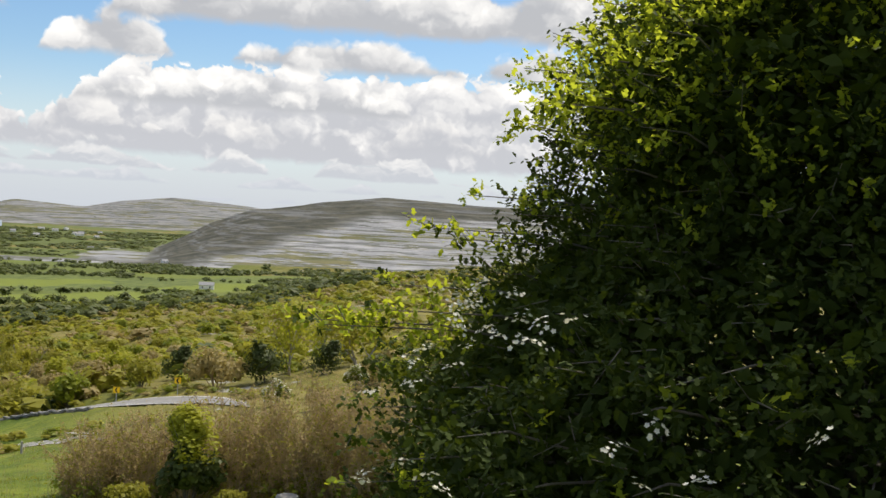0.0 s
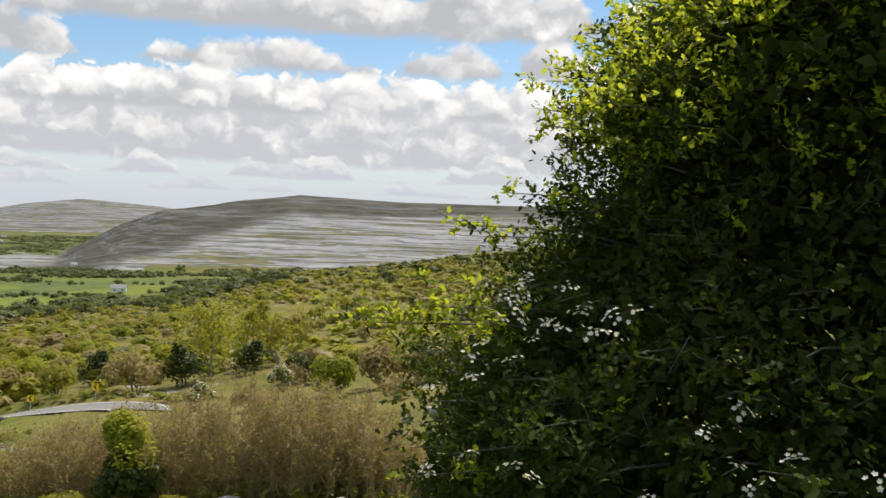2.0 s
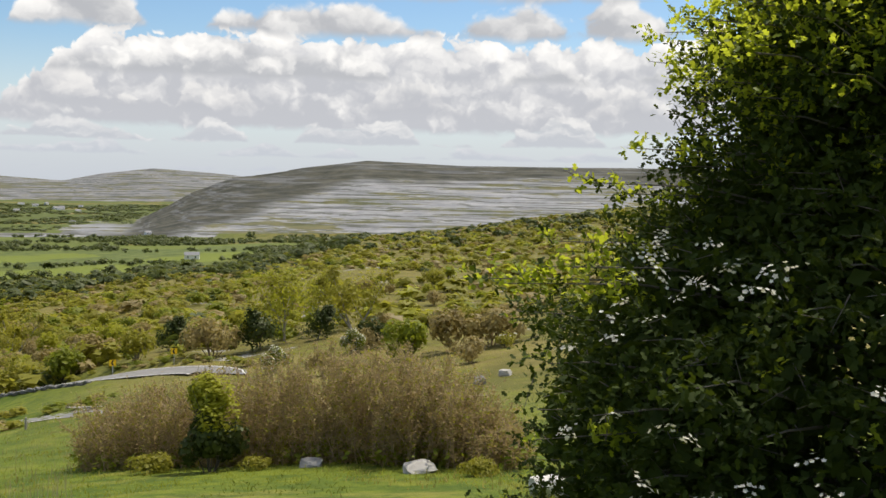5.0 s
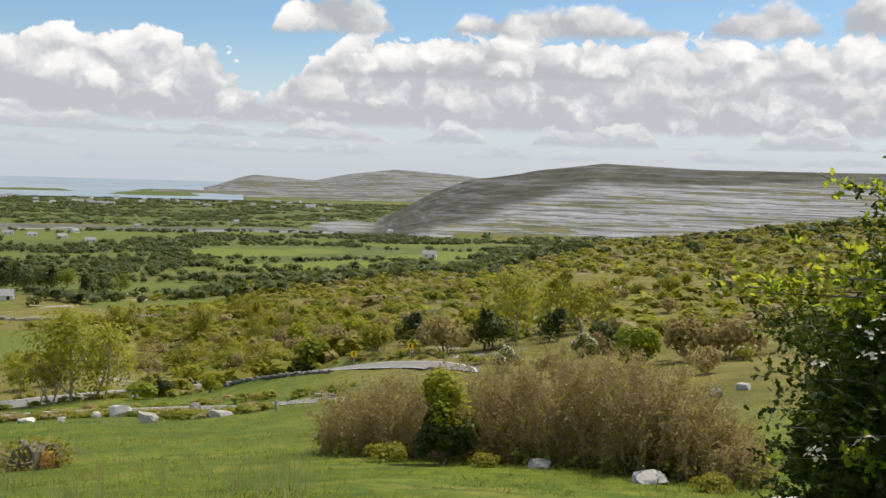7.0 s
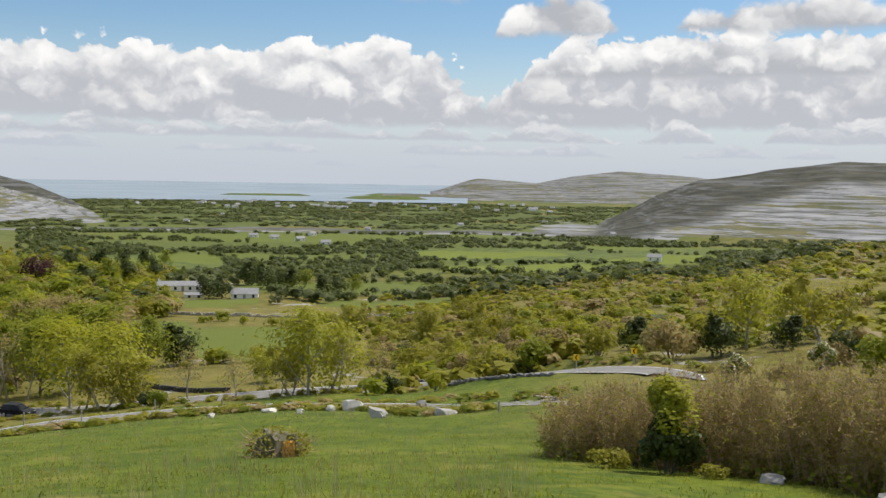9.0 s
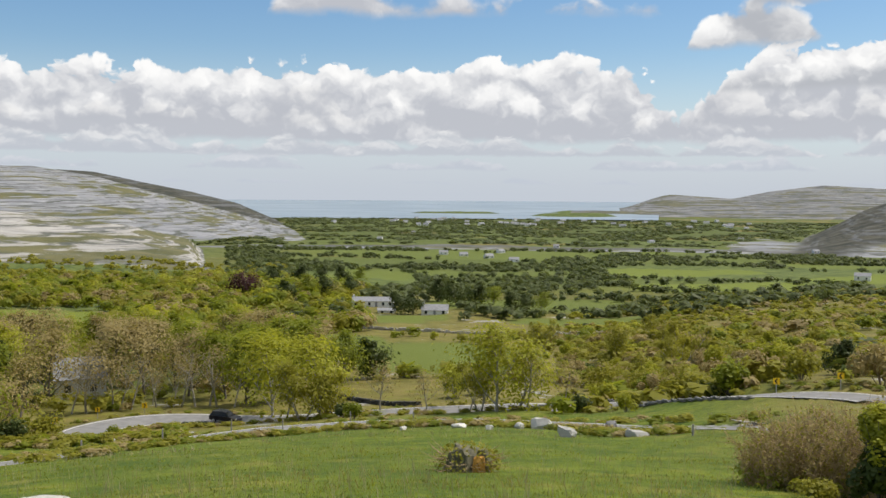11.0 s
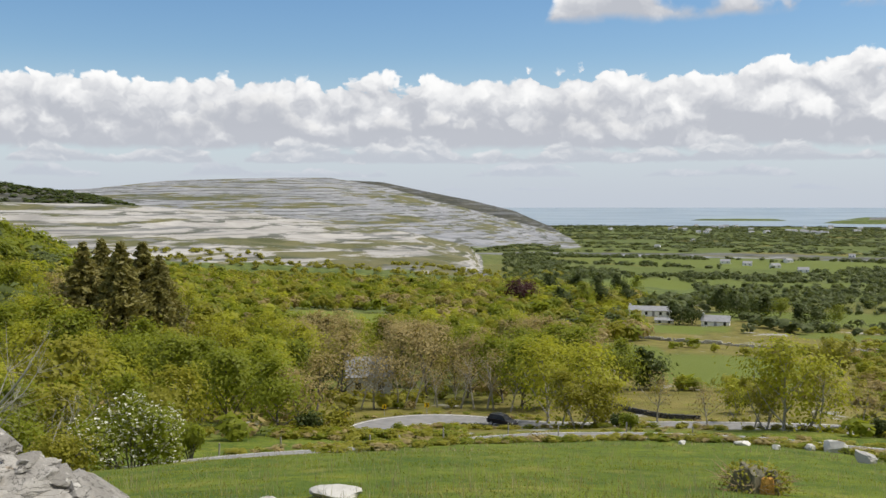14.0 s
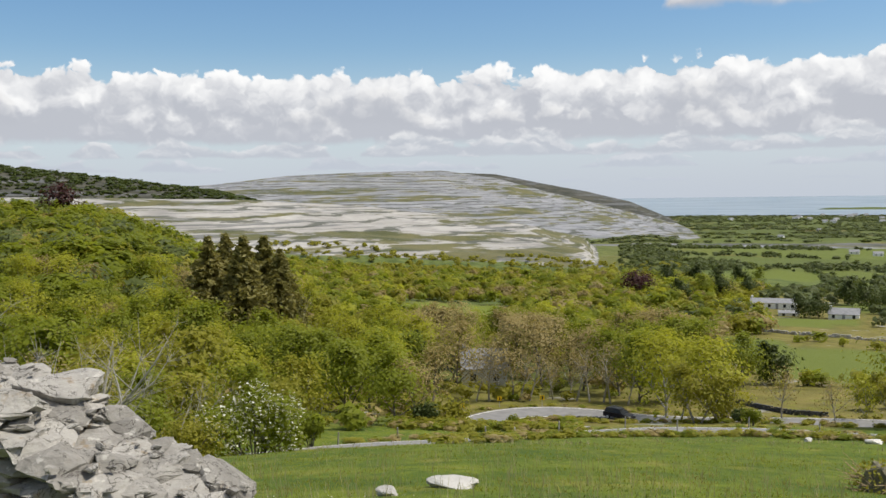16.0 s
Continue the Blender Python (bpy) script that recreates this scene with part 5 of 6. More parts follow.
# the dark copse and the copper beech by the farm
for az, r, h, t in ((42.6, 440, 11, T_DARK[0]), (44.0, 430, 12, T_DARK[1]), (45.2, 420, 12, T_GREEN[0]), (46.4, 415, 11, T_DARK[0]), (39.7, 366, 10.5, T_DARK[1]), (39.0, 368, 10, T_DARK[0]), (36.4, 400, 12, T_DARK[1]), (35.3, 395, 11, T_DARK[0]), (34.3, 390, 10, T_GREEN[1]),
                     (33.2, 385, 10, T_DARK[1]), (32.2, 388, 9, T_DARK[0]), (31.4, 392, 9, T_GREEN[2]), (37.5, 420, 12, T_DARK[0]), (47.0, 520, 13, T_DARK[1]), (45.8, 540, 13, T_DARK[0]), (44.6, 560, 13, T_DARK[1]), (43.2, 580, 12, T_DARK[0]), (42.2, 585, 11, T_GREEN[0])):
    put(t, az, r, h / (8.0 if t in T_DARK else 10.0), R_())
T_COPPER = tree(195, "copper_beech", 11.0, M_BARK, M_COPPER, 1400, 0.45, "dark red copper beech in the wood", limbs=12, first=0.1, spread=1.15)
put(T_COPPER, 49.4, 425, 1.1, 0)
put(T_COPPER, 48.6, 430, 1.0, 2)
put(T_COPPER, 82.4, 400, 1.4, 1)

# ---- the hawthorn beside the viewpoint ----
def hawthorn():
    rng = np.random.default_rng(21)
    base = np.array([2.75, 4.15])
    zg = float(level(base[:1], base[1:])[0])
    root = thing("hawthorn_tree", Matrix.Translation((base[0], base[1], zg)), "dense dark green hawthorn tree with white blossom clusters", "tree")
    # radius of the crown over the height above sea level of the place
    hs, rs = (-0.6, 0.1, 0.5, 0.9, 1.35, 1.6, 1.8, 2.05, 2.28, 2.45, 2.7, 2.95, 3.2, 3.45, 3.7), (2.05, 2.36, 2.48, 2.40, 2.04, 1.66, 1.44, 1.58, 1.60, 1.34, 1.16, 0.98, 0.7, 0.4, 0.1)
    segs = []
    o = np.array([0, 0, -0.3])
    trunk_top = np.array([0.05, -0.1, 1.9])
    segs += [(o, np.array([0.06, 0.02, 0.8]), 0.17, 0.13), (np.array([0.06, 0.02, 0.8]), trunk_top, 0.13, 0.09), (trunk_top, np.array([0, 0, 3.5]), 0.09, 0.02)]
    facing = math.atan2(-base[1], -base[0])
    # boughs end in flat pads of foliage, laid over one another with dark gaps between
    pads = 400
    i = np.arange(pads)
    pa = facing + 3.2 * ((i * 0.618034 + 0.07 * rng.random(pads)) % 1.0) - 2.15
    pz = -0.62 + 4.1 * ((i + rng.random(pads)) / pads) ** 0.95
    lobes = 0.97 + 0.04 * np.sin(3 * pa + 2.2 * pz) + 0.06 * np.sin(7 * pa - 5 * pz)
    pr = np.interp(pz, hs, rs) * lobes * (0.93 - 0.22 * rng.random(pads) ** 1.6)
    centre = np.column_stack([np.cos(pa) * pr, np.sin(pa) * pr, pz - zg])
    outward = np.column_stack([np.cos(pa), np.sin(pa), np.zeros(pads)])
    across = np.column_stack([-np.sin(pa), np.cos(pa), np.zeros(pads)])
    reach, width, thick = rng.uniform(0.20, 0.32, pads), rng.uniform(0.22, 0.40, pads), rng.uniform(0.035, 0.075, pads)
    droop = rng.uniform(-0.15, 0.45, pads)
    for j in range(pads):
        s = np.array([0.04, 0, max(0.35, centre[j, 2] * 0.78 - 0.2)])
        mid = s + (centre[j] - s) * 0.55 + rng.normal(size=3) * 0.08 + np.array([0, 0, 0.10])
        segs += [(s, mid, 0.017, 0.010), (mid, centre[j], 0.010, 0.004), (centre[j], centre[j] + outward[j] * reach[j] * 0.8, 0.004, 0.0015)]
    per = 30
    k = np.repeat(np.arange(pads), per)
    N = len(k)
    th, rr = rng.uniform(0, 6.283, N), np.sqrt(rng.random(N))
    u, v = np.cos(th) * rr * reach[k], np.sin(th) * rr * width[k]
    start = centre[k] + outward[k] * u[:, None] + across[k] * v[:, None]
    start[:, 2] += rng.normal(size=N) * thick[k] * 0.6 + (0.10 * (1 - rr ** 2) - droop[k] * np.maximum(u, 0)) * 0.8
    way = outward[k] * (0.55 + 0.5 * np.cos(th) * rr)[:, None] + across[k] * (0.6 * np.sin(th) * rr)[:, None] + rng.normal(size=(N, 3)) * 0.42 + np.array([0, 0, 0.22])
    # high outer leaves get the bright colour, painted as if the sun reached them
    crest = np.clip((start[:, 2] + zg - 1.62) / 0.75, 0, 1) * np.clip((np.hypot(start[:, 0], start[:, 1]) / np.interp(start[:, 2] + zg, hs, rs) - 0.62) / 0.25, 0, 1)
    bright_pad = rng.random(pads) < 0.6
    sunlit_young = rng.random(N) < crest * np.where(bright_pad[k], 0.97, 0.5) + 0.015
    # the long sprays that reach out on the open side
    for ex, ey, ez, num in ((0.16, 3.62, 1.25, 20), (0.30, 3.55, 1.24, 20), (0.46, 3.62, 1.30, 18), (0.55, 3.9, 1.38, 14), (0.66, 3.85, 1.62, 12), (0.82, 3.85, 1.76, 12), (0.78, 3.85, 1.58, 12), (1.0, 3.85, 2.04, 14), (1.02, 3.8, 2.27, 14), (1.12, 3.75, 2.14, 14), (1.28, 3.6, 2.5, 14), (0.42, 3.3, 0.72, 12)):
        e = np.array([ex - base[0], ey - base[1], ez - zg])
        s = e * np.array([0.55, 0.55, 1]) + np.array([0, 0, -0.10])
        mid = (s + e) / 2 + np.array([0, 0, 0.04])
        segs += [(s, mid, 0.006, 0.004), (mid, e, 0.004, 0.0015)]
        q = 0.45 + 0.55 * rng.random((num, 1))
        start = np.concatenate([start, s + (e - s) * q + rng.normal(size=(num, 3)) * 0.012])
        way = np.concatenate([way, unit(e - s) * 0.6 + rng.normal(size=(num, 3)) * 0.5 + np.array([0, 0, 0.3])])
        sunlit_young = np.concatenate([sunlit_young, rng.random(num) < 0.85])
    shoots, m = len(start), 9
    way /= np.linalg.norm(way, axis=1)[:, None]
    length = rng.uniform(0.07, 0.17, shoots) * np.where(np.arange(shoots) < N, 1, 0.62)
    end = start + way * length[:, None]
    for s, e in zip(start[::7], end[::7]):
        segs.append((s, e, 0.0028, 0.0011))
    child("trunk", raw_mesh("trunk", *tubes(segs, 5), M_BARK, True), root, "grey-brown thorny trunk and limbs")
    t = np.tile(np.linspace(0.05, 1.0, m), shoots)
    S, E = np.repeat(start, m, 0), np.repeat(end, m, 0)
    c = S + (E - S) * t[:, None] + rng.normal(size=(shoots * m, 3)) * 0.010
    w = np.repeat(way, m, 0)
    d = w * 0.6 + rng.normal(size=c.shape) * 0.7
    d /= np.linalg.norm(d, axis=1)[:, None]
    nrm = rng.normal(size=c.shape) * 0.5 + np.array([0, 0, 1.0])
    side = np.cross(d, nrm)
    side /= np.linalg.norm(side, axis=1)[:, None]
    lift = np.cross(side, d)
    L = rng.uniform(0.020, 0.038, len(c))[:, None]
    # a lobed leaf: stalk, two lower lobes, two upper lobes, tip
    shape = ((0, 0, 0), (0.42, 0.38, 0.07), (0.60, 0.17, 0.03), (0.85, 0.30, 0.05), (1.08, 0, -0.05), (0.85, -0.30, 0.05), (0.60, -0.17, 0.03), (0.42, -0.38, 0.07))
    co = np.stack([c + d * L * x + side * L * y + lift * L * h for x, y, h in shape], 1).reshape(-1, 3)
    b = np.arange(len(c)) * 8
    f = np.concatenate([np.stack([b + i, b + j, b + l], 1) for i, j, l in ((0, 2, 1), (0, 7, 6), (0, 6, 2), (2, 4, 3), (6, 5, 4), (2, 6, 4))])
    # split by colour: young spray leaves together with the painted sunlit top
    young = np.tile(np.repeat(sunlit_young, m), 6)
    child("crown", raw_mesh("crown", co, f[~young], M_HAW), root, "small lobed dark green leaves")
    child("young_foliage", raw_mesh("young_foliage", co, f[young], M_YOUNG_SUNLIT), root, "yellow-green young leaves, and crown leaves coloured as sunlit")
    # older, shaded foliage deep inside
    q = 70000
    a = facing + rng.uniform(-2.3, 1.4, q)
    z = -0.65 + 4.0 * rng.random(q) ** 1.2
    R = np.interp(z, hs, rs) * (0.88 - 0.34 * rng.random(q))
    inner = np.column_stack([np.cos(a) * R, np.sin(a) * R, z - zg])
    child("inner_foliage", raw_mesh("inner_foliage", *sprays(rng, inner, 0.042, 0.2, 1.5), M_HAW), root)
    # the far side of the crown, towards the sun
    q = 6000
    a = facing + math.pi + rng.uniform(-1.7, 1.9, q)
    z = -0.4 + 3.7 * rng.random(q)
    R = np.interp(z, hs, rs) * (0.86 - 0.35 * rng.random(q))
    back = np.column_stack([np.cos(a) * R, np.sin(a) * R, z - zg])
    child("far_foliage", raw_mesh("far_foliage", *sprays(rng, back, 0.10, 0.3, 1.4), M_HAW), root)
    # blossom: flat clusters of small five-petalled flowers
    flower_co, flower_f = [(0, 0, 0)], []
    for i in range(10):
        a, q = i * math.pi / 5, 1.0 if i % 2 == 0 else 0.62
        flower_co.append((math.cos(a) * q, math.sin(a) * q, 0.35 if i % 2 == 0 else 0.2))
    flower_f = [(0, 1 + i, 1 + (i + 1) % 10) for i in range(10)]
    fc, ff = np.array(flower_co), np.array(flower_f)
    clusters = []
    for v in range(5):
        pieces = []
        for _ in range(rng.integers(7, 13)):
            o = np.array([rng.normal() * 0.021, rng.normal() * 0.021, rng.normal() * 0.006])
            nz = unit(np.array([o[0] * 14, o[1] * 14, 1.0]) + rng.normal(size=3) * 0.25)
            ux = unit(np.cross(nz, [0.3, 1, 0.2]))
            uy = np.cross(nz, ux)
            s = rng.uniform(0.007, 0.0105)
            pieces.append((o + (fc[:, :1] * ux + fc[:, 1:2] * uy + fc[:, 2:] * nz) * s, ff))
        clusters.append(raw_mesh("blossom", *joined(pieces), M_WHITE))
    spots = []
    for x, y, z, num, sp in ((0.66, 3.33, 1.34, 11, 0.11), (0.80, 3.22, 1.20, 10, 0.13), (1.00, 3.12, 1.30, 9, 0.12), (1.33, 3.02, 1.33, 6, 0.07), (1.50, 2.42, 1.02, 6, 0.12), (1.66, 2.30, 1.04, 5, 0.09), (0.25, 3.52, 1.33, 3, 0.06), (0.55, 3.2, 0.8, 5, 0.16), (1.1, 2.9, 0.85, 7, 0.22), (1.4, 2.7, 1.05, 5, 0.25), (0.9, 3.0, 0.6, 6, 0.25), (1.55, 2.2, 0.86, 4, 0.12)):
        for _ in range(max(2, int(num * 0.75))):
            spots.append(np.array([x, y, z]) + rng.normal(size=3) * sp * np.array([1, 0.5, 0.55]))
    for i, p in enumerate(spots):
        v = unit(p[:2] - base) * np.interp(p[2], hs, rs) * rng.uniform(0.95, 1.03)
        p = np.array([base[0] + v[0], base[1] + v[1], p[2]])
        ob = child("blossom", clusters[i % 5], root)
        q = unit(np.array([p[0], p[1], p[2]]) - np.array([base[0], base[1], p[2] - 0.6]))
        ob.matrix_basis = Matrix.Translation(Vector(p + q * 0.06) - Vector((base[0], base[1], zg))) @ Euler((rng.uniform(-0.6, 0.6), rng.uniform(-0.6, 0.6), rng.uniform(0, 6))).to_matrix().to_4x4()
    return root


hawthorn()


# ---- the thicket of brown twigs on the slope below ----
def thicket():
    rng = np.random.default_rng(33)
    a0, a1 = -6.3, 19.6
    p = spot(7, 24)
    root = thing("blackthorn_thicket", Matrix.Translation(p), "wide thicket of thin brown twigs with sparse new leaves", "shrub")
    segs, leaf_at, low_at = [], [], []
    azs = rng.uniform(a0, a1, 950)
    rs = np.interp((azs - a0) / (a1 - a0), (0, 0.3, 0.6, 1), (20.5, 21.8, 24.0, 27.5)) + rng.uniform(0.0, 3.4, 950)
    bx, by = -np.sin(np.radians(azs)) * rs, np.cos(np.radians(azs)) * rs
    feet = np.column_stack([bx, by, level(bx, by)]) - np.array(p)
    for i in range(950):
        az = azs[i]
        u = (az - a0) / (a1 - a0)
        h = np.interp(u, (0, 0.08, 0.2, 0.45, 0.62, 0.72, 0.86, 0.95, 1.0), (0.7, 1.5, 2.6, 3.15, 2.75, 2.6, 2.3, 2.1, 1.5)) * rng.uniform(0.55, 1.05)
        b = feet[i]
        way = unit(np.array([rng.normal() * 0.16, rng.normal() * 0.16, 1.0]))
        q = b + np.array([0, 0, -0.1])
        pts = [q]
        for s in range(4):
            way = unit(way + rng.normal(size=3) * 0.13)
            q = q + way * h / 4
            pts.append(q)
        for s in range(4):
            segs.append((pts[s], pts[s + 1], 0.016 * (1 - s * 0.21), 0.016 * (1 - (s + 1) * 0.21)))
        for s in (1, 2, 3, 4):
            for _ in range(5):
                v = unit(way * 0.9 + rng.normal(size=3) * 0.55)
                o = pts[s] - way * rng.uniform(0, h / 4)
                e = o + v * rng.uniform(0.2, 0.55)
                segs.append((o, e, 0.007, 0.0025))
                leaf_at += [o + (e - o) * rng.random() for _ in range(6)]
        if rng.random() < 0.30:
            low_at += [b + rng.normal(size=3) * np.array([0.3, 0.3, 0.1]) + np.array([0, 0, rng.uniform(0.1, 0.45)]) for _ in range(14)]
    child("twig_mass", raw_mesh("twig_mass", *tubes(segs, 3), M_TWIG), root, "thin brown twigs")
    c = np.array(leaf_at)
    c = c + rng.normal(size=c.shape) * 0.05
    k = rng.random(len(c)) < 0.72
    child("bud_layer", raw_mesh("bud_layer", *sprays(rng, c[k], 0.036, 0.3, 1.9), M_THORN), root, "brown buds and dead blossom")
    child("foliage", raw_mesh("foliage", *sprays(rng, c[~k], 0.05, 0.4, 1.5), M_OLIVE), root, "sparse olive green leaves")
    child("bramble_skirt", raw_mesh("bramble_skirt", *sprays(rng, np.array(low_at), 0.10, 0.5, 1.4), M_GREEN), root, "green brambles round the foot")
    return root


thicket()
B_BRIGHT = bush(41, "elder_shrub", 2.45, 1.75, M_ASH, 2600, 0.085, "bright yellow-green leafy shrub in the brown thicket", stems=12)
put(B_BRIGHT, 12.6, 23.6, 1.0, 0, 0.64, -0.95)
B_IVY = bush(42, "ivy_shrub", 1.4, 1.7, M_DARK, 1800, 0.085, "dark ivy-covered shrub at the foot of the thicket", stems=10)
put(B_IVY, 12.5, 23.45, 1.1, 0)
B_YELLOW = bush(43, "bramble_bush", 0.7, 2.0, M_OLIVE, 1200, 0.07, "low yellow-green bramble in front of the thicket", stems=14)
for az, r, s in ((15.4, 24.6, 0.8), (9.6, 22.6, 0.5), (-3.8, 19.8, 0.6)):
    put(B_YELLOW, az, r, s, R_())

# ---- the dry-stone wall beside the viewpoint ----
M_WALL = wall_rock()
M_EARTH = plain_mat("wall_earth", (0.12, 0.09, 0.055), (0.27, 0.21, 0.13), 9.0, 0.95, 0.8)


def near_wall():
    rng = random.Random(77)
    # the wall runs from its fallen end up to the left; axis along the bearing across the view
    end, way = Vector((-4.40, 1.36, 0)), heading(128).normalized()
    away = heading(128 - 90).normalized()
    zg = spot(76, 4.6).z
    root = thing("dry_stone_wall", Matrix.Translation((end.x, end.y, zg)), "weathered grey limestone dry-stone wall with a tumbled end", "wall")
    shapes = [stone_mesh(400 + k, (1, 1, 1), M_WALL, 4, 0.34) for k in range(9)]
    top = lambda s: np.interp(s, (-0.3, 0.0, 0.35, 0.8, 1.3, 2.2, 3.5), (-0.5, -0.2, 0.08, 0.30, 0.52, 0.70, 0.80))
    bm = bmesh.new()
    # earth core, stepped with the top
    for i in range(10):
        s = -0.1 + i * 0.36
        h = float(top(s)) - 0.16 - zg
        if h > 0.1:
            box(bm, (0.40, 0.52, h), Matrix.Translation(way * s + away * 0.12 + Vector((0, 0, h / 2 - 0.05))) @ Matrix.Rotation(math.atan2(way.y, way.x), 4, "Z"), 0.03)
    part("core", bm, M_EARTH, root, "brown earth and moss packed between the stones")
    ang = math.atan2(way.y, way.x)
    z = zg - 0.02
    course = 0
    while z < 1.0:
        hgt = rng.uniform(0.065, 0.11) if z > -0.15 else rng.uniform(0.14, 0.22)
        s = -0.42 + rng.uniform(0, 0.2)
        while s < 2.7:
            w = rng.uniform(0.16, 0.40) if z > -0.15 else rng.uniform(0.25, 0.45)
            if z + hgt * 0.5 < top(s + w / 2) + rng.uniform(-0.03, 0.08):
                for side in (-0.20, 0.22):
                    dpt = rng.uniform(0.28, 0.46)
                    ob = child("stone", shapes[rng.randrange(9)], root)
                    p = way * (s + w / 2) + away * (side + rng.uniform(-0.05, 0.05)) + Vector((0, 0, z + hgt / 2 - zg))
                    ob.matrix_basis = Matrix.LocRotScale(p, Euler((rng.gauss(0, 0.05), rng.gauss(0, 0.05), ang + rng.gauss(0, 0.10))), (w * 1.22, dpt, hgt * 1.3))
            s += w
        z += hgt
        course += 1
    # cap stones fitted together along the top, with small chips in the seams
    for row_y in (-0.30, -0.10, 0.10, 0.30):
        s = -0.2 + rng.uniform(0, 0.2)
        while s < 2.7:
            w = rng.uniform(0.11, 0.28)
            ob = child("stone", shapes[rng.randrange(9)], root)
            slope = math.atan2(float(top(s + w)) - float(top(s)), w)
            p = way * (s + w / 2) + away * (row_y + rng.uniform(-0.05, 0.05)) + Vector((0, 0, float(top(s + w / 2)) - zg - 0.03 + rng.uniform(-0.03, 0.03)))
            ob.matrix_basis = Matrix.LocRotScale(p, Euler((rng.gauss(0, 0.07), -slope * 0.75 + rng.gauss(0, 0.05), ang + rng.gauss(0, 0.14))), (w * 1.25, rng.uniform(0.20, 0.32), rng.uniform(0.065, 0.115)))
            s += w * 0.9
    for _ in range(110):
        s = rng.uniform(-0.1, 2.4)
        w = rng.uniform(0.03, 0.09)
        ob = child("chip", shapes[rng.randrange(9)], root)
        p = way * s + away * rng.uniform(-0.4, 0.4) + Vector((0, 0, float(top(s)) - zg + rng.uniform(-0.03, 0.05)))
        ob.matrix_basis = Matrix.LocRotScale(p, Euler((rng.gauss(0, 0.2), rng.gauss(0, 0.2), rng.uniform(0, 6))), (w, w * 0.7, w * 0.35))
    return root


near_wall()

# ---- the stump heap in the meadow ----
M_ORANGE = plain_mat("rotten_wood", (0.42, 0.20, 0.04), (0.62, 0.36, 0.09), 5.0, 0.9, 0.5)
M_MOSSY = plain_mat("mossy_wood", (0.09, 0.085, 0.05), (0.24, 0.22, 0.15), 5.0, 0.95, 0.8)


def stump(az, r):
    rng = np.random.default_rng(8)
    p = spot(az, r)
    root = thing("tree_stump", Matrix.Translation(p), "broad old tree stump grown over with ivy, orange wood showing", "stump")
    bm = bmesh.new()
    bmesh.ops.create_cone(bm, cap_ends=True, segments=22, radius1=0.72, radius2=0.5, depth=0.8, matrix=Matrix.Translation((0, 0, 0.28)))
    bmesh.ops.subdivide_edges(bm, edges=bm.edges[:], cuts=2, use_grid_fill=True)
    for v in bm.verts:
        a = math.atan2(v.co.y, v.co.x)
        k = 1 + 0.16 * math.sin(5 * a) + 0.08 * math.sin(11 * a + 1)
        v.co.x *= k
        v.co.y *= k
        v.co.z += 0.07 * math.sin(3 * a + 2 * v.co.x) * (v.co.z > 0.3)
    part("body", bm, M_MOSSY, root, "mossy grey-brown bark")
    bm = bmesh.new()
    bmesh.ops.create_cube(bm, size=1.0)
    bmesh.ops.subdivide_edges(bm, edges=bm.edges[:], cuts=4, use_grid_fill=True)
    for v in bm.verts:
        v.co = Vector((v.co.x * 0.34 * (1 - 0.3 * v.co.z), v.co.y * 0.16, v.co.z * 0.64)) + Vector(rng.normal(size=3) * 0.018)
    to_eye = -Vector((p.x, p.y, 0)).normalized()
    bmesh.ops.transform(bm, verts=bm.verts[:], matrix=Matrix.Translation(to_eye * 0.66 + Vector((0.22, 0.2, 0.30))) @ Matrix.Rotation(math.atan2(to_eye.y, to_eye.x) + math.pi / 2, 4, "Z"))
    part("exposed_wood", bm, M_ORANGE, root, "orange rotten wood")
    d = rng.normal(size=(900, 3))
    d /= np.linalg.norm(d, axis=1)[:, None]
    c = d * np.array([0.95, 0.85, 0.62]) * rng.uniform(0.85, 1.12, (900, 1)) + np.array([0, 0, 0.22])
    c = c[(c[:, 2] > 0) & ~((c @ np.array([to_eye.x, to_eye.y, 0]) > 0.45) & (np.abs(c @ np.array([-to_eye.y, to_eye.x, 0]) - 0.2) < 0.3) & (c[:, 2] < 0.62))]
    child("ivy", raw_mesh("ivy", *sprays(rng, c, 0.085, 0.4, 1.2), M_OLIVE), root, "straggling ivy and dead stems")
    segs = []
    for _ in range(120):
        a = rng.uniform(0, 6.28)
        o = np.array([math.cos(a) * 0.7, math.sin(a) * 0.7, rng.uniform(0, 0.5)])
        segs.append((o, o + np.array([math.cos(a), math.sin(a), 0.2]) * rng.uniform(0.2, 0.6) + rng.normal(size=3) * 0.15, 0.012, 0.004))
    child("stems", raw_mesh("stems", *tubes(segs, 4), M_TWIG), root, "dead brown stems")


stump(35.8, 28.2)

# ---- signs, posts, fence ----
M_YELLOW = plain_mat("sign_yellow", (0.90, 0.55, 0.01), (0.95, 0.64, 0.03), 3.0, 0.5)
M_BLACK = plain_mat("sign_black", (0.015, 0.015, 0.015), (0.03, 0.03, 0.03), 3.0, 0.5)
M_STEEL = plain_mat("galvanised_steel", (0.35, 0.35, 0.36), (0.5, 0.5, 0.5), 8.0, 0.5)
M_POST = plain_mat("grey_wood", (0.24, 0.22, 0.19), (0.42, 0.40, 0.36), 7.0, 0.95, 0.5)
M_WHITEPAINT = plain_mat("white_paint", (0.72, 0.72, 0.70), (0.84, 0.84, 0.82), 2.0, 0.7)


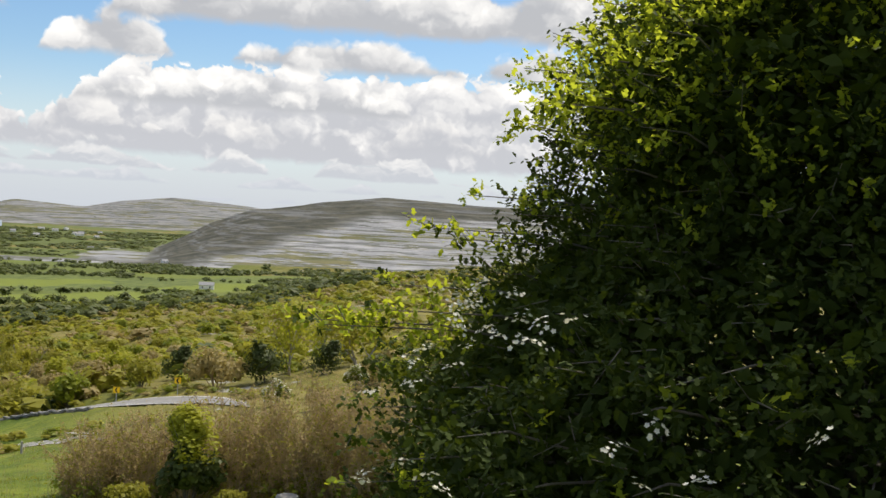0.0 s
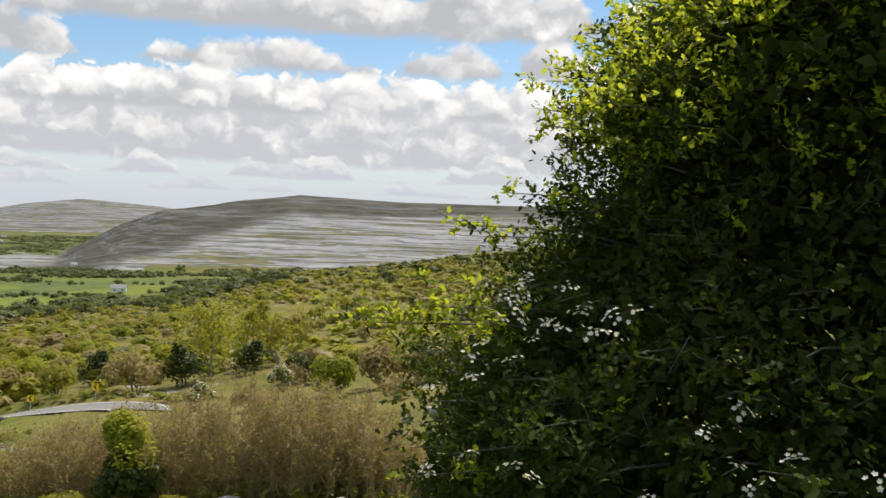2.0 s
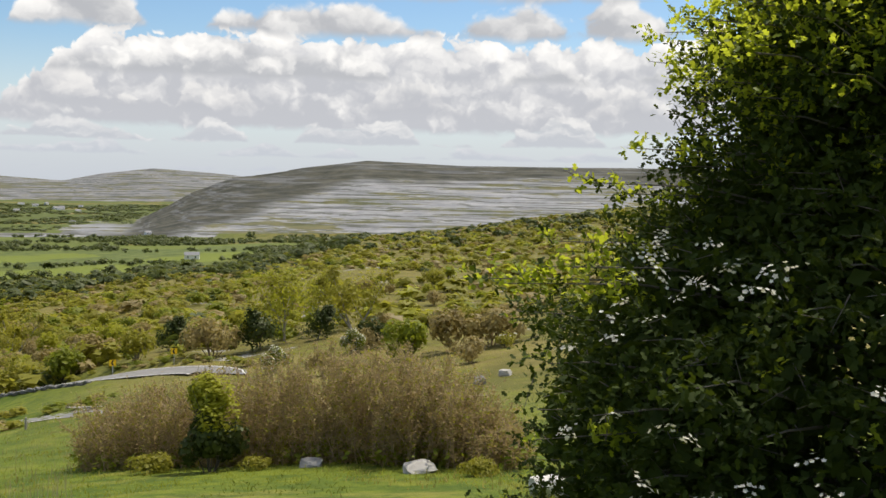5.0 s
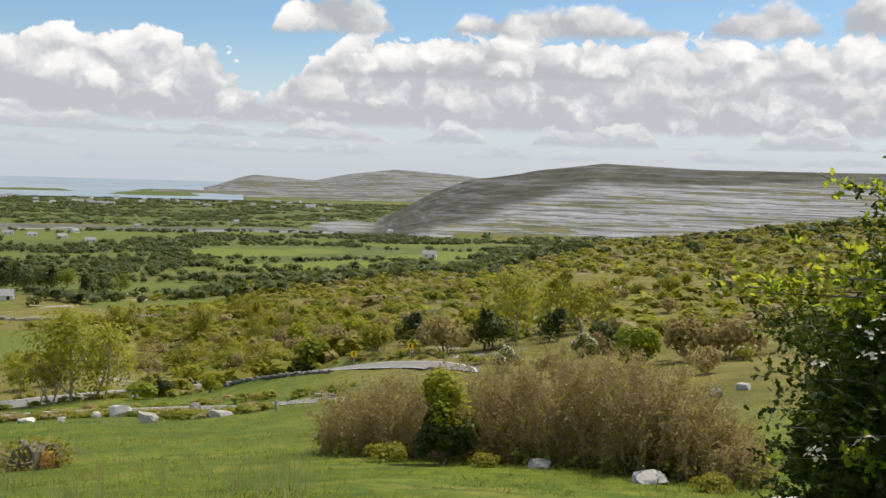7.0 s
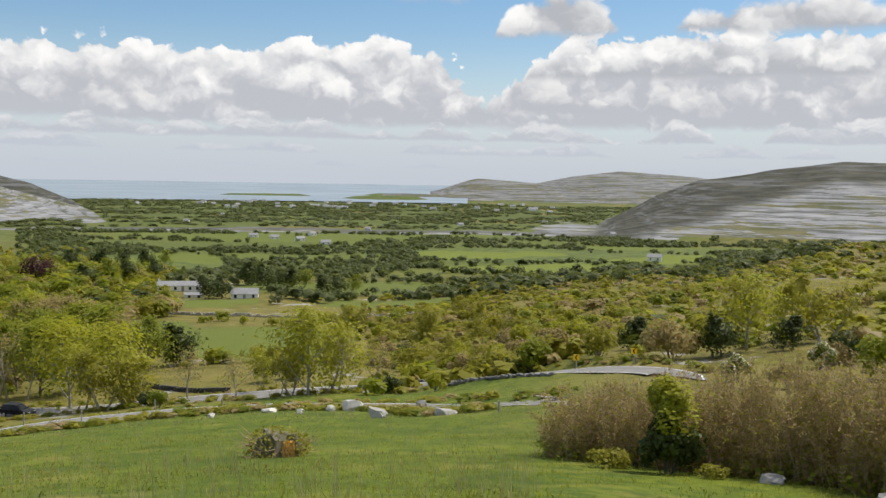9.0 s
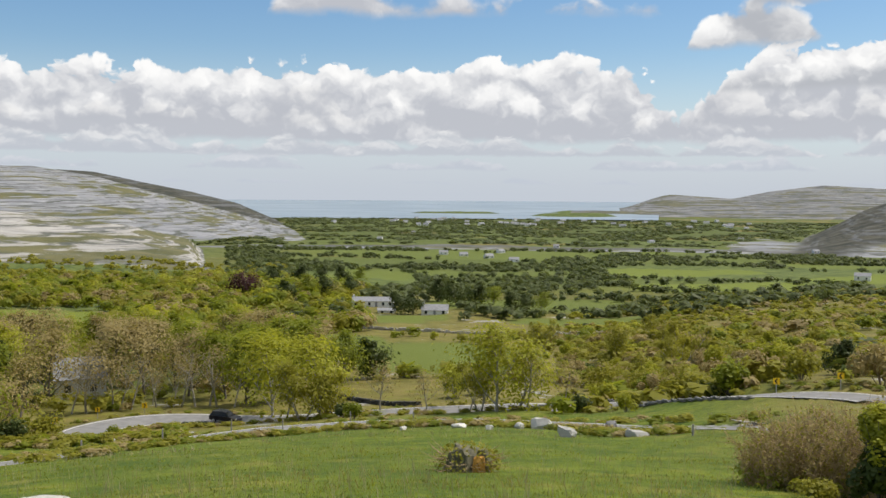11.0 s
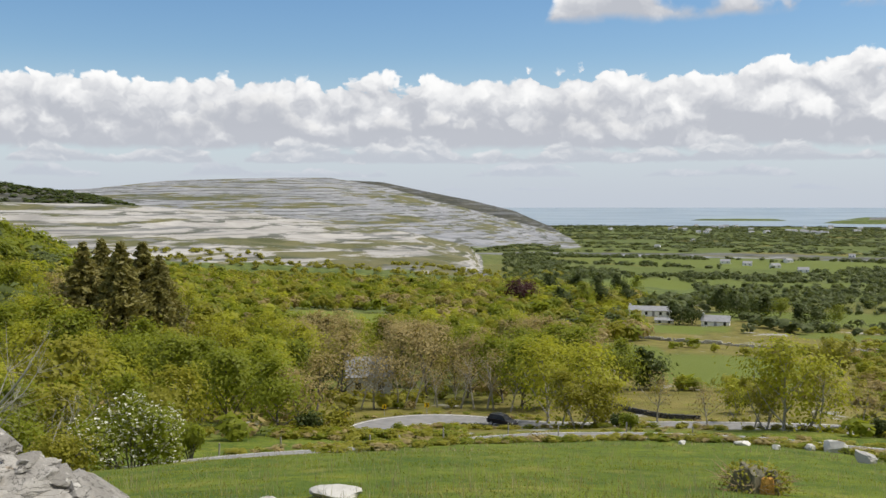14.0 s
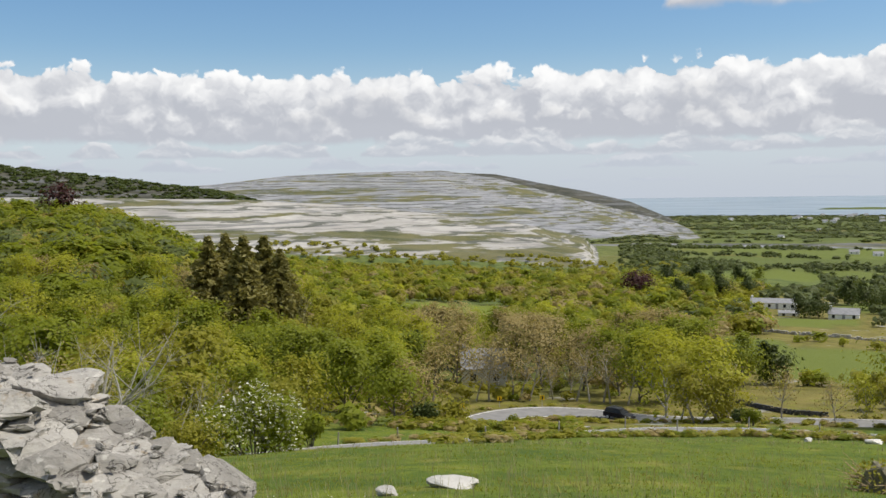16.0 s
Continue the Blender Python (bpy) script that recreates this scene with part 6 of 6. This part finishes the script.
def chevron_sign(az, r, size, flip):
    p = spot(az, r)
    root = thing("chevron_sign", pose(p.x, p.y, p.z, 0, 0, az), "yellow bend sign with a black chevron on a steel post", "road sign", "bend signs")
    bm = bmesh.new()
    bmesh.ops.create_cone(bm, cap_ends=True, segments=10, radius1=0.04, radius2=0.04, depth=1.5, matrix=Matrix.Translation((0, 0.03, 0.6)))
    part("post", bm, M_STEEL, root, "grey steel post")
    bm = bmesh.new()
    box(bm, (size, 0.02, size), Matrix.Translation((0, 0, 1.35)), 0.006)
    part("plate", bm, M_YELLOW, root, "yellow plate")
    bm = bmesh.new()
    s = size * 0.5 * flip
    quad = ((-0.45, 0.8), (0.05, 0.8), (0.55, 0), (0.05, -0.8), (-0.45, -0.8), (0.05, 0))
    for dy in (-0.016, -0.013):
        vs = [bm.verts.new((x * s, dy, 1.35 + z * size * 0.5)) for x, z in quad]
        bm.faces.new((vs[0], vs[1], vs[2], vs[5]))
        bm.faces.new((vs[5], vs[2], vs[3], vs[4]))
    part("chevron", bm, M_BLACK, root, "black chevron")


for az, r, s, fl in ((17.93, 99, 0.62, -1), (14.56, 95, 0.6, -1), (59.45, 133, 0.72, 1), (57.2, 143.5, 0.66, 1), (54.65, 144.5, 0.72, 1)):
    chevron_sign(az, r, s, fl)


def fence_post(az, r, h, white=False):
    p = spot(az, r)
    bm = bmesh.new()
    bmesh.ops.create_cone(bm, cap_ends=True, segments=9, radius1=0.07, radius2=0.06, depth=h, matrix=Matrix.Translation((0, 0, h / 2 - 0.2)))
    bmesh.ops.bevel(bm, geom=[e for e in bm.edges if e.verts[0].co.z > h * 0.6 and e.verts[1].co.z > h * 0.6], offset=0.02, segments=1, affect="EDGES")
    ob = new("marker_post" if white else "fence_post", bm_mesh("post", bm, M_WHITEPAINT if white else M_POST))
    ob.matrix_world = pose(p.x, p.y, p.z, 2 * math.sin(az), 2 * math.cos(az * 3), 0)
    tagged(ob, "short white marker post beside the road" if white else "weathered grey wooden fence post in rough grass", "post", "" if white else "fence posts")


for az, r, h in ((63.4, 76, 1.4), (58.1, 76, 1.45), (53.7, 88, 1.5), (49.8, 95, 1.4), (46.8, 95, 1.2), (42.8, 97, 1.3), (39.0, 97, 1.2), (67.0, 70, 1.3), (22.5, 58, 0.9)):
    fence_post(az, r, h)
fence_post(56.35, 92, 1.0, True)

# ---- the car on the bend ----
M_BODY, _nt, _b = mat("car_paint", 0.28)
_b.inputs["Specular IOR Level"].default_value = 0.5
link(_nt, mix_node(_nt, noise_node(_nt, place(_nt), 3.0, 3.0), (0.020, 0.018, 0.024), (0.035, 0.030, 0.040)), _b.inputs["Base Color"])
M_TYRE = plain_mat("tyre", (0.012, 0.012, 0.012), (0.03, 0.03, 0.03), 9.0, 0.9)
M_RIM = plain_mat("alloy", (0.45, 0.45, 0.46), (0.6, 0.6, 0.6), 5.0, 0.35)
M_WINDOW = plain_mat("car_window", (0.015, 0.018, 0.02), (0.03, 0.034, 0.038), 2.0, 0.08)
M_LAMP = plain_mat("lamp_lens", (0.6, 0.6, 0.6), (0.8, 0.8, 0.8), 6.0, 0.15)


def prism(profile, half):
    """A side profile (x, z) drawn across the width; half gives the half width at each corner."""
    bm = bmesh.new()
    l = [bm.verts.new((x, h, z)) for (x, z), h in zip(profile, half)]
    r = [bm.verts.new((x, -h, z)) for (x, z), h in zip(profile, half)]
    bm.faces.new(l)
    bm.faces.new(r[::-1])
    for i in range(len(l)):
        j = (i + 1) % len(l)
        bm.faces.new((l[i], r[i], r[j], l[j]))
    bmesh.ops.recalc_face_normals(bm, faces=bm.faces[:])
    bmesh.ops.bevel(bm, geom=bm.edges[:], offset=0.05, segments=2, affect="EDGES", profile=0.6)
    return bm


def car(x, y, turn):
    z = float(level(np.array([x]), np.array([y]))[0]) + 0.10
    root = thing("car", pose(x, y, z, 0, 0, turn), "dark estate car on the asphalt hill road", "car")
    part("body", prism(((-2.1, 0.35), (-2.12, 0.85), (-1.95, 0.98), (0.85, 0.98), (1.75, 0.84), (2.08, 0.68), (2.1, 0.35)), (0.80, 0.86, 0.86, 0.86, 0.84, 0.76, 0.76)), M_BODY, root, "dark plum paintwork")
    part("cabin", prism(((-1.95, 0.96), (-1.72, 1.46), (-0.1, 1.52), (0.35, 1.44), (1.05, 0.96)), (0.82, 0.64, 0.64, 0.64, 0.80)), M_WINDOW, root, "dark glass")
    part("roof", prism(((-1.75, 1.44), (-1.6, 1.53), (-0.1, 1.58), (0.38, 1.48), (0.30, 1.44)), (0.64, 0.62, 0.62, 0.62, 0.62)), M_BODY, root)
    for sy in (-1, 1):
        for wx in (-1.32, 1.30):
            bm = bmesh.new()
            bmesh.ops.create_cone(bm, cap_ends=True, segments=20, radius1=0.32, radius2=0.32, depth=0.22, matrix=Matrix.Translation((wx, sy * 0.78, 0.32)) @ Matrix.Rotation(math.pi / 2, 4, "X"))
            bmesh.ops.bevel(bm, geom=[e for e in bm.edges if abs(e.verts[0].co.y - e.verts[1].co.y) < 0.01], offset=0.03, segments=1, affect="EDGES")
            tyre = part("wheel", bm, M_TYRE, root, "black tyre")
            bm = bmesh.new()
            bmesh.ops.create_cone(bm, cap_ends=True, segments=16, radius1=0.21, radius2=0.19, depth=0.03, matrix=Matrix.Translation((wx, sy * 0.90, 0.32)) @ Matrix.Rotation(sy * -math.pi / 2, 4, "X"))
            part("rim", bm, M_RIM, tyre, "silver rim")
        bm = bmesh.new()
        box(bm, (0.10, 0.34, 0.13), Matrix.Translation((2.03, sy * 0.56, 0.70)), 0.02)
        part("headlight", bm, M_LAMP, root, "clear headlight")
        bm = bmesh.new()
        box(bm, (1.5, 0.03, 0.03), Matrix.Translation((-0.7, sy * 0.56, 1.62)), 0.008)
        part("roof_rail", bm, M_RIM, root, "silver roof rail")


car(-100.0, 83.6, 15)

# ---- houses ----
M_RENDER = plain_mat("white_render", (0.76, 0.76, 0.73), (0.85, 0.85, 0.82), 0.6, 0.9)
M_GREYWALL = plain_mat("grey_render", (0.42, 0.42, 0.40), (0.55, 0.54, 0.51), 0.6, 0.9)
M_SLATE = plain_mat("slate", (0.20, 0.205, 0.215), (0.33, 0.33, 0.34), 1.5, 0.7)
M_GLASS = plain_mat("dark_pane", (0.02, 0.025, 0.03), (0.04, 0.045, 0.05), 1.0, 0.1)


def house(az, r, length, depth, wall_h, roof_h, turn, label, windows=4, chimneys=1, wall_mat=None, name="house"):
    p = spot(az, r)
    root = thing(name, pose(p.x, p.y, p.z - 0.3, 0, 0, turn), label, "house")
    bm = bmesh.new()
    box(bm, (length, depth, wall_h + 0.6), Matrix.Translation((0, 0, wall_h / 2)))
    part("wall", bm, wall_mat or M_RENDER, root)
    for sx in (-1, 1):
        bm = bmesh.new()
        x0, x1 = sx * length / 2, sx * (length / 2 - 0.3)
        a = [bm.verts.new((x, y, z)) for x in (x0, x1) for y, z in ((-depth / 2, wall_h + 0.3), (depth / 2, wall_h + 0.3), (0, wall_h + roof_h - 0.05))]
        bm.faces.new(a[:3])
        bm.faces.new(a[3:])
        for i in range(3):
            bm.faces.new((a[i], a[(i + 1) % 3], a[3 + (i + 1) % 3], a[3 + i]))
        bmesh.ops.recalc_face_normals(bm, faces=bm.faces[:])
        part("gable", bm, wall_mat or M_RENDER, root)
    for sy in (-1, 1):
        bm = bmesh.new()
        ang = math.atan2(roof_h, depth / 2)
        w = math.hypot(roof_h, depth / 2) + 0.35
        box(bm, (length + 0.5, w, 0.16), Matrix.Translation((0, sy * (depth / 4 + 0.1), wall_h + roof_h / 2 + 0.28)) @ Matrix.Rotation(-sy * ang, 4, "X"), 0.03)
        part("roof", bm, M_SLATE, root, "grey slate roof")
    for c in range(chimneys):
        bm = bmesh.new()
        x = (-length / 2 + 0.5) if c == 0 else (length / 2 - 0.5)
        box(bm, (0.7, 0.7, 1.7), Matrix.Translation((x, 0, wall_h + roof_h + 0.35)), 0.04)
        part("chimney", bm, wall_mat or M_RENDER, root)
    for i in range(windows):
        x = -length / 2 + length * (i + 0.5) / windows
        door = windows > 2 and i == windows // 2
        bm = bmesh.new()
        zc, hh = (1.05 + 0.3, 2.1) if door else (wall_h * 0.55 + 0.3, 1.25)
        box(bm, (1.0, 0.10, hh), Matrix.Translation((x, -depth / 2 - 0.02, zc)), 0.01)
        win = part("door" if door else "window", bm, M_GLASS if not door else M_SLATE, root)
        if not door:
            bm = bmesh.new()
            box(bm, (1.25, 0.22, 0.10), Matrix.Translation((x, -depth / 2 - 0.06, zc - hh / 2 - 0.05)))
            part("sill", bm, M_RENDER, win)


house(41.4, 398, 17, 6, 2.4, 1.5, 38, "long white farmhouse with a grey slate roof among trees", 6, 2)
house(37.7, 368, 10, 6, 1.8, 1.9, 34, "white cottage with a broad grey slate roof", 3, 1)
house(40.6, 374, 7, 3.5, 1.3, 0.8, 42, "low white farm shed beside the farmhouse", 2, 0, None, "shed")
house(13.57, 690, 10, 6, 3.0, 2.0, 10, "small white farm shed in the green fields", 2, 0, None, "shed")
house(58.1, 172, 8, 6, 3.6, 3.0, 60, "old grey cottage half hidden by trees", 2, 1, M_GREYWALL, "cottage")
rnd2 = random.Random(5)
for i in range(46):
    az = rnd2.choice((rnd2.uniform(26, 34), rnd2.uniform(30, 44), rnd2.uniform(19, 27)))
    r = rnd2.uniform(2300, 2880)
    house(az, r, rnd2.uniform(10, 17), 8, 4, 3, rnd2.uniform(0, 90), "distant white house of the coastal village", 2, 0)
for az, r in ((33, 900), (34.5, 960), (36, 1010), (37.2, 1040), (33.8, 1080), (30.5, 1300), (20, 1700), (25, 1500), (41, 1500), (39, 1900), (16, 1250)):
    house(az, r, rnd2.uniform(7, 10), 6, 2.6, 2, rnd2.uniform(0, 90), "distant white house among valley hedges", 2, 0)

# ---- meadow grass ----
M_GRASS = leaf_mat("grass_blade", (0.13, 0.155, 0.010), (0.31, 0.305, 0.028), (0.36, 0.39, 0.035), 0.5, 0.0)
M_RUSH = leaf_mat("rank_grass", (0.085, 0.11, 0.010), (0.17, 0.19, 0.018), (0.20, 0.24, 0.03), 0.45, 0.0)
M_TAWNY = leaf_mat("tawny_grass", (0.24, 0.21, 0.05), (0.38, 0.34, 0.10), (0.42, 0.38, 0.10), 0.45, 0.0)
M_STRAW = leaf_mat("dry_stalk", (0.34, 0.30, 0.15), (0.50, 0.45, 0.26), (0.4, 0.36, 0.18), 0.25, 0.0)


def tufts(seed, n, a0, a1, r0, r1, blades, height, width, material, name, label, keep=None, spread=0.12, bend=0.9):
    rng = np.random.default_rng(seed)
    az = rng.uniform(a0, a1, n)
    r = np.exp(rng.uniform(math.log(r0), math.log(r1), n))
    x, y = -np.sin(np.radians(az)) * r, np.cos(np.radians(az)) * r
    road = np.full(n, 99.0)
    for qx, qy, w in ROAD_LINE[::3]:
        road = np.minimum(road, np.hypot(x - qx, y - qy) - w)
    k = (road > 0.8) & (keep(x, y, az, r) if keep else True)
    x, y, r = x[k], y[k], r[k]
    z = level(x, y)
    m = len(x)
    X, Y, Z = (np.repeat(v, blades) for v in (x, y, z))
    N = m * blades
    X, Y = X + rng.normal(size=N) * spread, Y + rng.normal(size=N) * spread
    h = height * rng.uniform(0.5, 1.25, N) * np.repeat(rng.uniform(0.6, 1.3, m), blades)
    a = rng.uniform(0, 6.28, N)
    lean = rng.uniform(0.1, bend, N) * h
    w = width * rng.uniform(0.7, 1.3, N)
    b = rng.uniform(0, 6.28, N)
    o = np.column_stack([X, Y, Z - 0.02])
    s = np.column_stack([np.cos(b) * w, np.sin(b) * w, np.zeros(N)])
    mid = o + np.column_stack([np.cos(a) * lean * 0.35, np.sin(a) * lean * 0.35, h * 0.6])
    tip = o + np.column_stack([np.cos(a) * lean, np.sin(a) * lean, h])
    co = np.stack([o - s, o + s, mid + s * 0.7, tip, mid - s * 0.7], 1).reshape(-1, 3)
    q = np.arange(N) * 5
    f = np.concatenate([np.stack([q, q + 1, q + 2], 1), np.stack([q, q + 2, q + 4], 1), np.stack([q + 4, q + 2, q + 3], 1)])
    return tagged(new(name, raw_mesh(name, co, f, material)), label, "grass", kind="stuff")


lump = lambda x, y, az, r: fbm(x * 0.25, y * 0.25) > 0.36
tufts(500, 17000, -14, 88, 5.5, 40, 5, 0.085, 0.007, M_GRASS, "meadow_grass", "short green meadow grass in tufts", lump, 0.13, 1.9)
tufts(501, 7000, -10, 84, 36, 105, 4, 0.085, 0.018, M_GRASS, "meadow_grass", "green meadow grass in tufts", lump, 0.16, 1.9)
tufts(504, 9000, -14, 88, 6, 70, 5, 0.075, 0.012, M_RUSH, "rank_grass", "darker clumps of rank grass in the meadow", lambda x, y, az, r: fbm(x * 0.35 + 3, y * 0.35) > 0.56, 0.16, 2.2)
tufts(505, 7000, -14, 88, 8, 95, 4, 0.13, 0.012, M_TAWNY, "tawny_grass", "tawny patches of dry grass in the meadow", lambda x, y, az, r: fbm(x * 0.2 + 8, y * 0.2) > 0.54, 0.16)
tufts(502, 1000, 20, 80, 12, 60, 3, 0.5, 0.006, M_STRAW, "dry_grass", "pale dry grass stalks in the meadow", None, 0.1, 0.3)
tufts(503, 900, 14, 80, 55, 105, 4, 0.35, 0.02, M_STRAW, "dry_grass", "pale dry grass beside the road", lambda x, y, az, r: fbm(x * 0.12, y * 0.12) > 0.52, 0.3)
# rough hedge bank of bramble between meadow and road
for seed, n, m, lb in ((510, 520, M_OLIVE, "olive bramble bank along the road"), (511, 240, M_BUD, "brown dead bracken bank along the road"), (512, 260, M_GREEN, "green bramble bank along the road")):
    g = np.random.default_rng(seed)
    k = g.integers(int(len(ROAD_LINE) * 0.05), int(len(ROAD_LINE) * 0.86), n)
    off = (ROAD_LINE[k, 2] + g.uniform(1.2, 4.5, n)) * np.sign(np.sum(-ROAD_LINE[k, :2] * _nrm[k], 1)) * np.where(g.random(n) < 0.72, 1, -1)
    xy = ROAD_LINE[k, :2] + _nrm[k] * off[:, None]
    low_side = (np.sign(off) == np.sign(np.sum(-ROAD_LINE[k, :2] * _nrm[k], 1))) & (ROAD_LINE[k, 0] > -48) & (ROAD_LINE[k, 1] > 76)
    ok = ~low_side & np.array([np.min(np.hypot(ROAD_LINE[:, 0] - a, ROAD_LINE[:, 1] - b) - ROAD_LINE[:, 2]) > 0.9 for a, b in xy])
    xy = xy[ok]
    canopy("roadside_bramble", np.column_stack([xy, level(xy[:, 0], xy[:, 1])]), g.uniform(0.3, 0.8, len(xy)), m, seed, 120, lb, "bramble", 0.45, 0.075)
# the bramble bank below the hairpin
g = np.random.default_rng(57)
for m, n, lb in ((M_OLIVE, 150, "olive bramble bank below the hairpin"), (M_GREEN, 110, "green bramble bank below the hairpin"), (M_BUD, 60, "brown bracken bank below the hairpin")):
    _ba, _br = g.uniform(52.5, 63.5, n), g.uniform(98, 113, n)
    _bx, _by = -np.sin(np.radians(_ba)) * _br, np.cos(np.radians(_ba)) * _br
    ok = np.array([np.min(np.hypot(ROAD_LINE[:, 0] - a, ROAD_LINE[:, 1] - b) - ROAD_LINE[:, 2]) > 0.9 for a, b in zip(_bx, _by)])
    _bx, _by = _bx[ok], _by[ok]
    canopy("roadside_bramble", np.column_stack([_bx, _by, level(_bx, _by)]), g.uniform(0.6, 1.3, len(_bx)), m, 580 + n, 110, lb, "bramble", 0.5, 0.075)
# small white flowers in the grass by the wall
g = np.random.default_rng(9)
_fa, _fr = g.uniform(62, 74, 260), g.uniform(11, 19, 260)
_fx, _fy = -np.sin(np.radians(_fa)) * _fr, np.cos(np.radians(_fa)) * _fr
tagged(new("daisies", raw_mesh("daisies", *sprays(g, np.column_stack([_fx, _fy, level(_fx, _fy) + 0.12]), 0.022, 0.8, 1.0), M_WHITE)), "small white daisies in the grass", "flowers", kind="stuff")
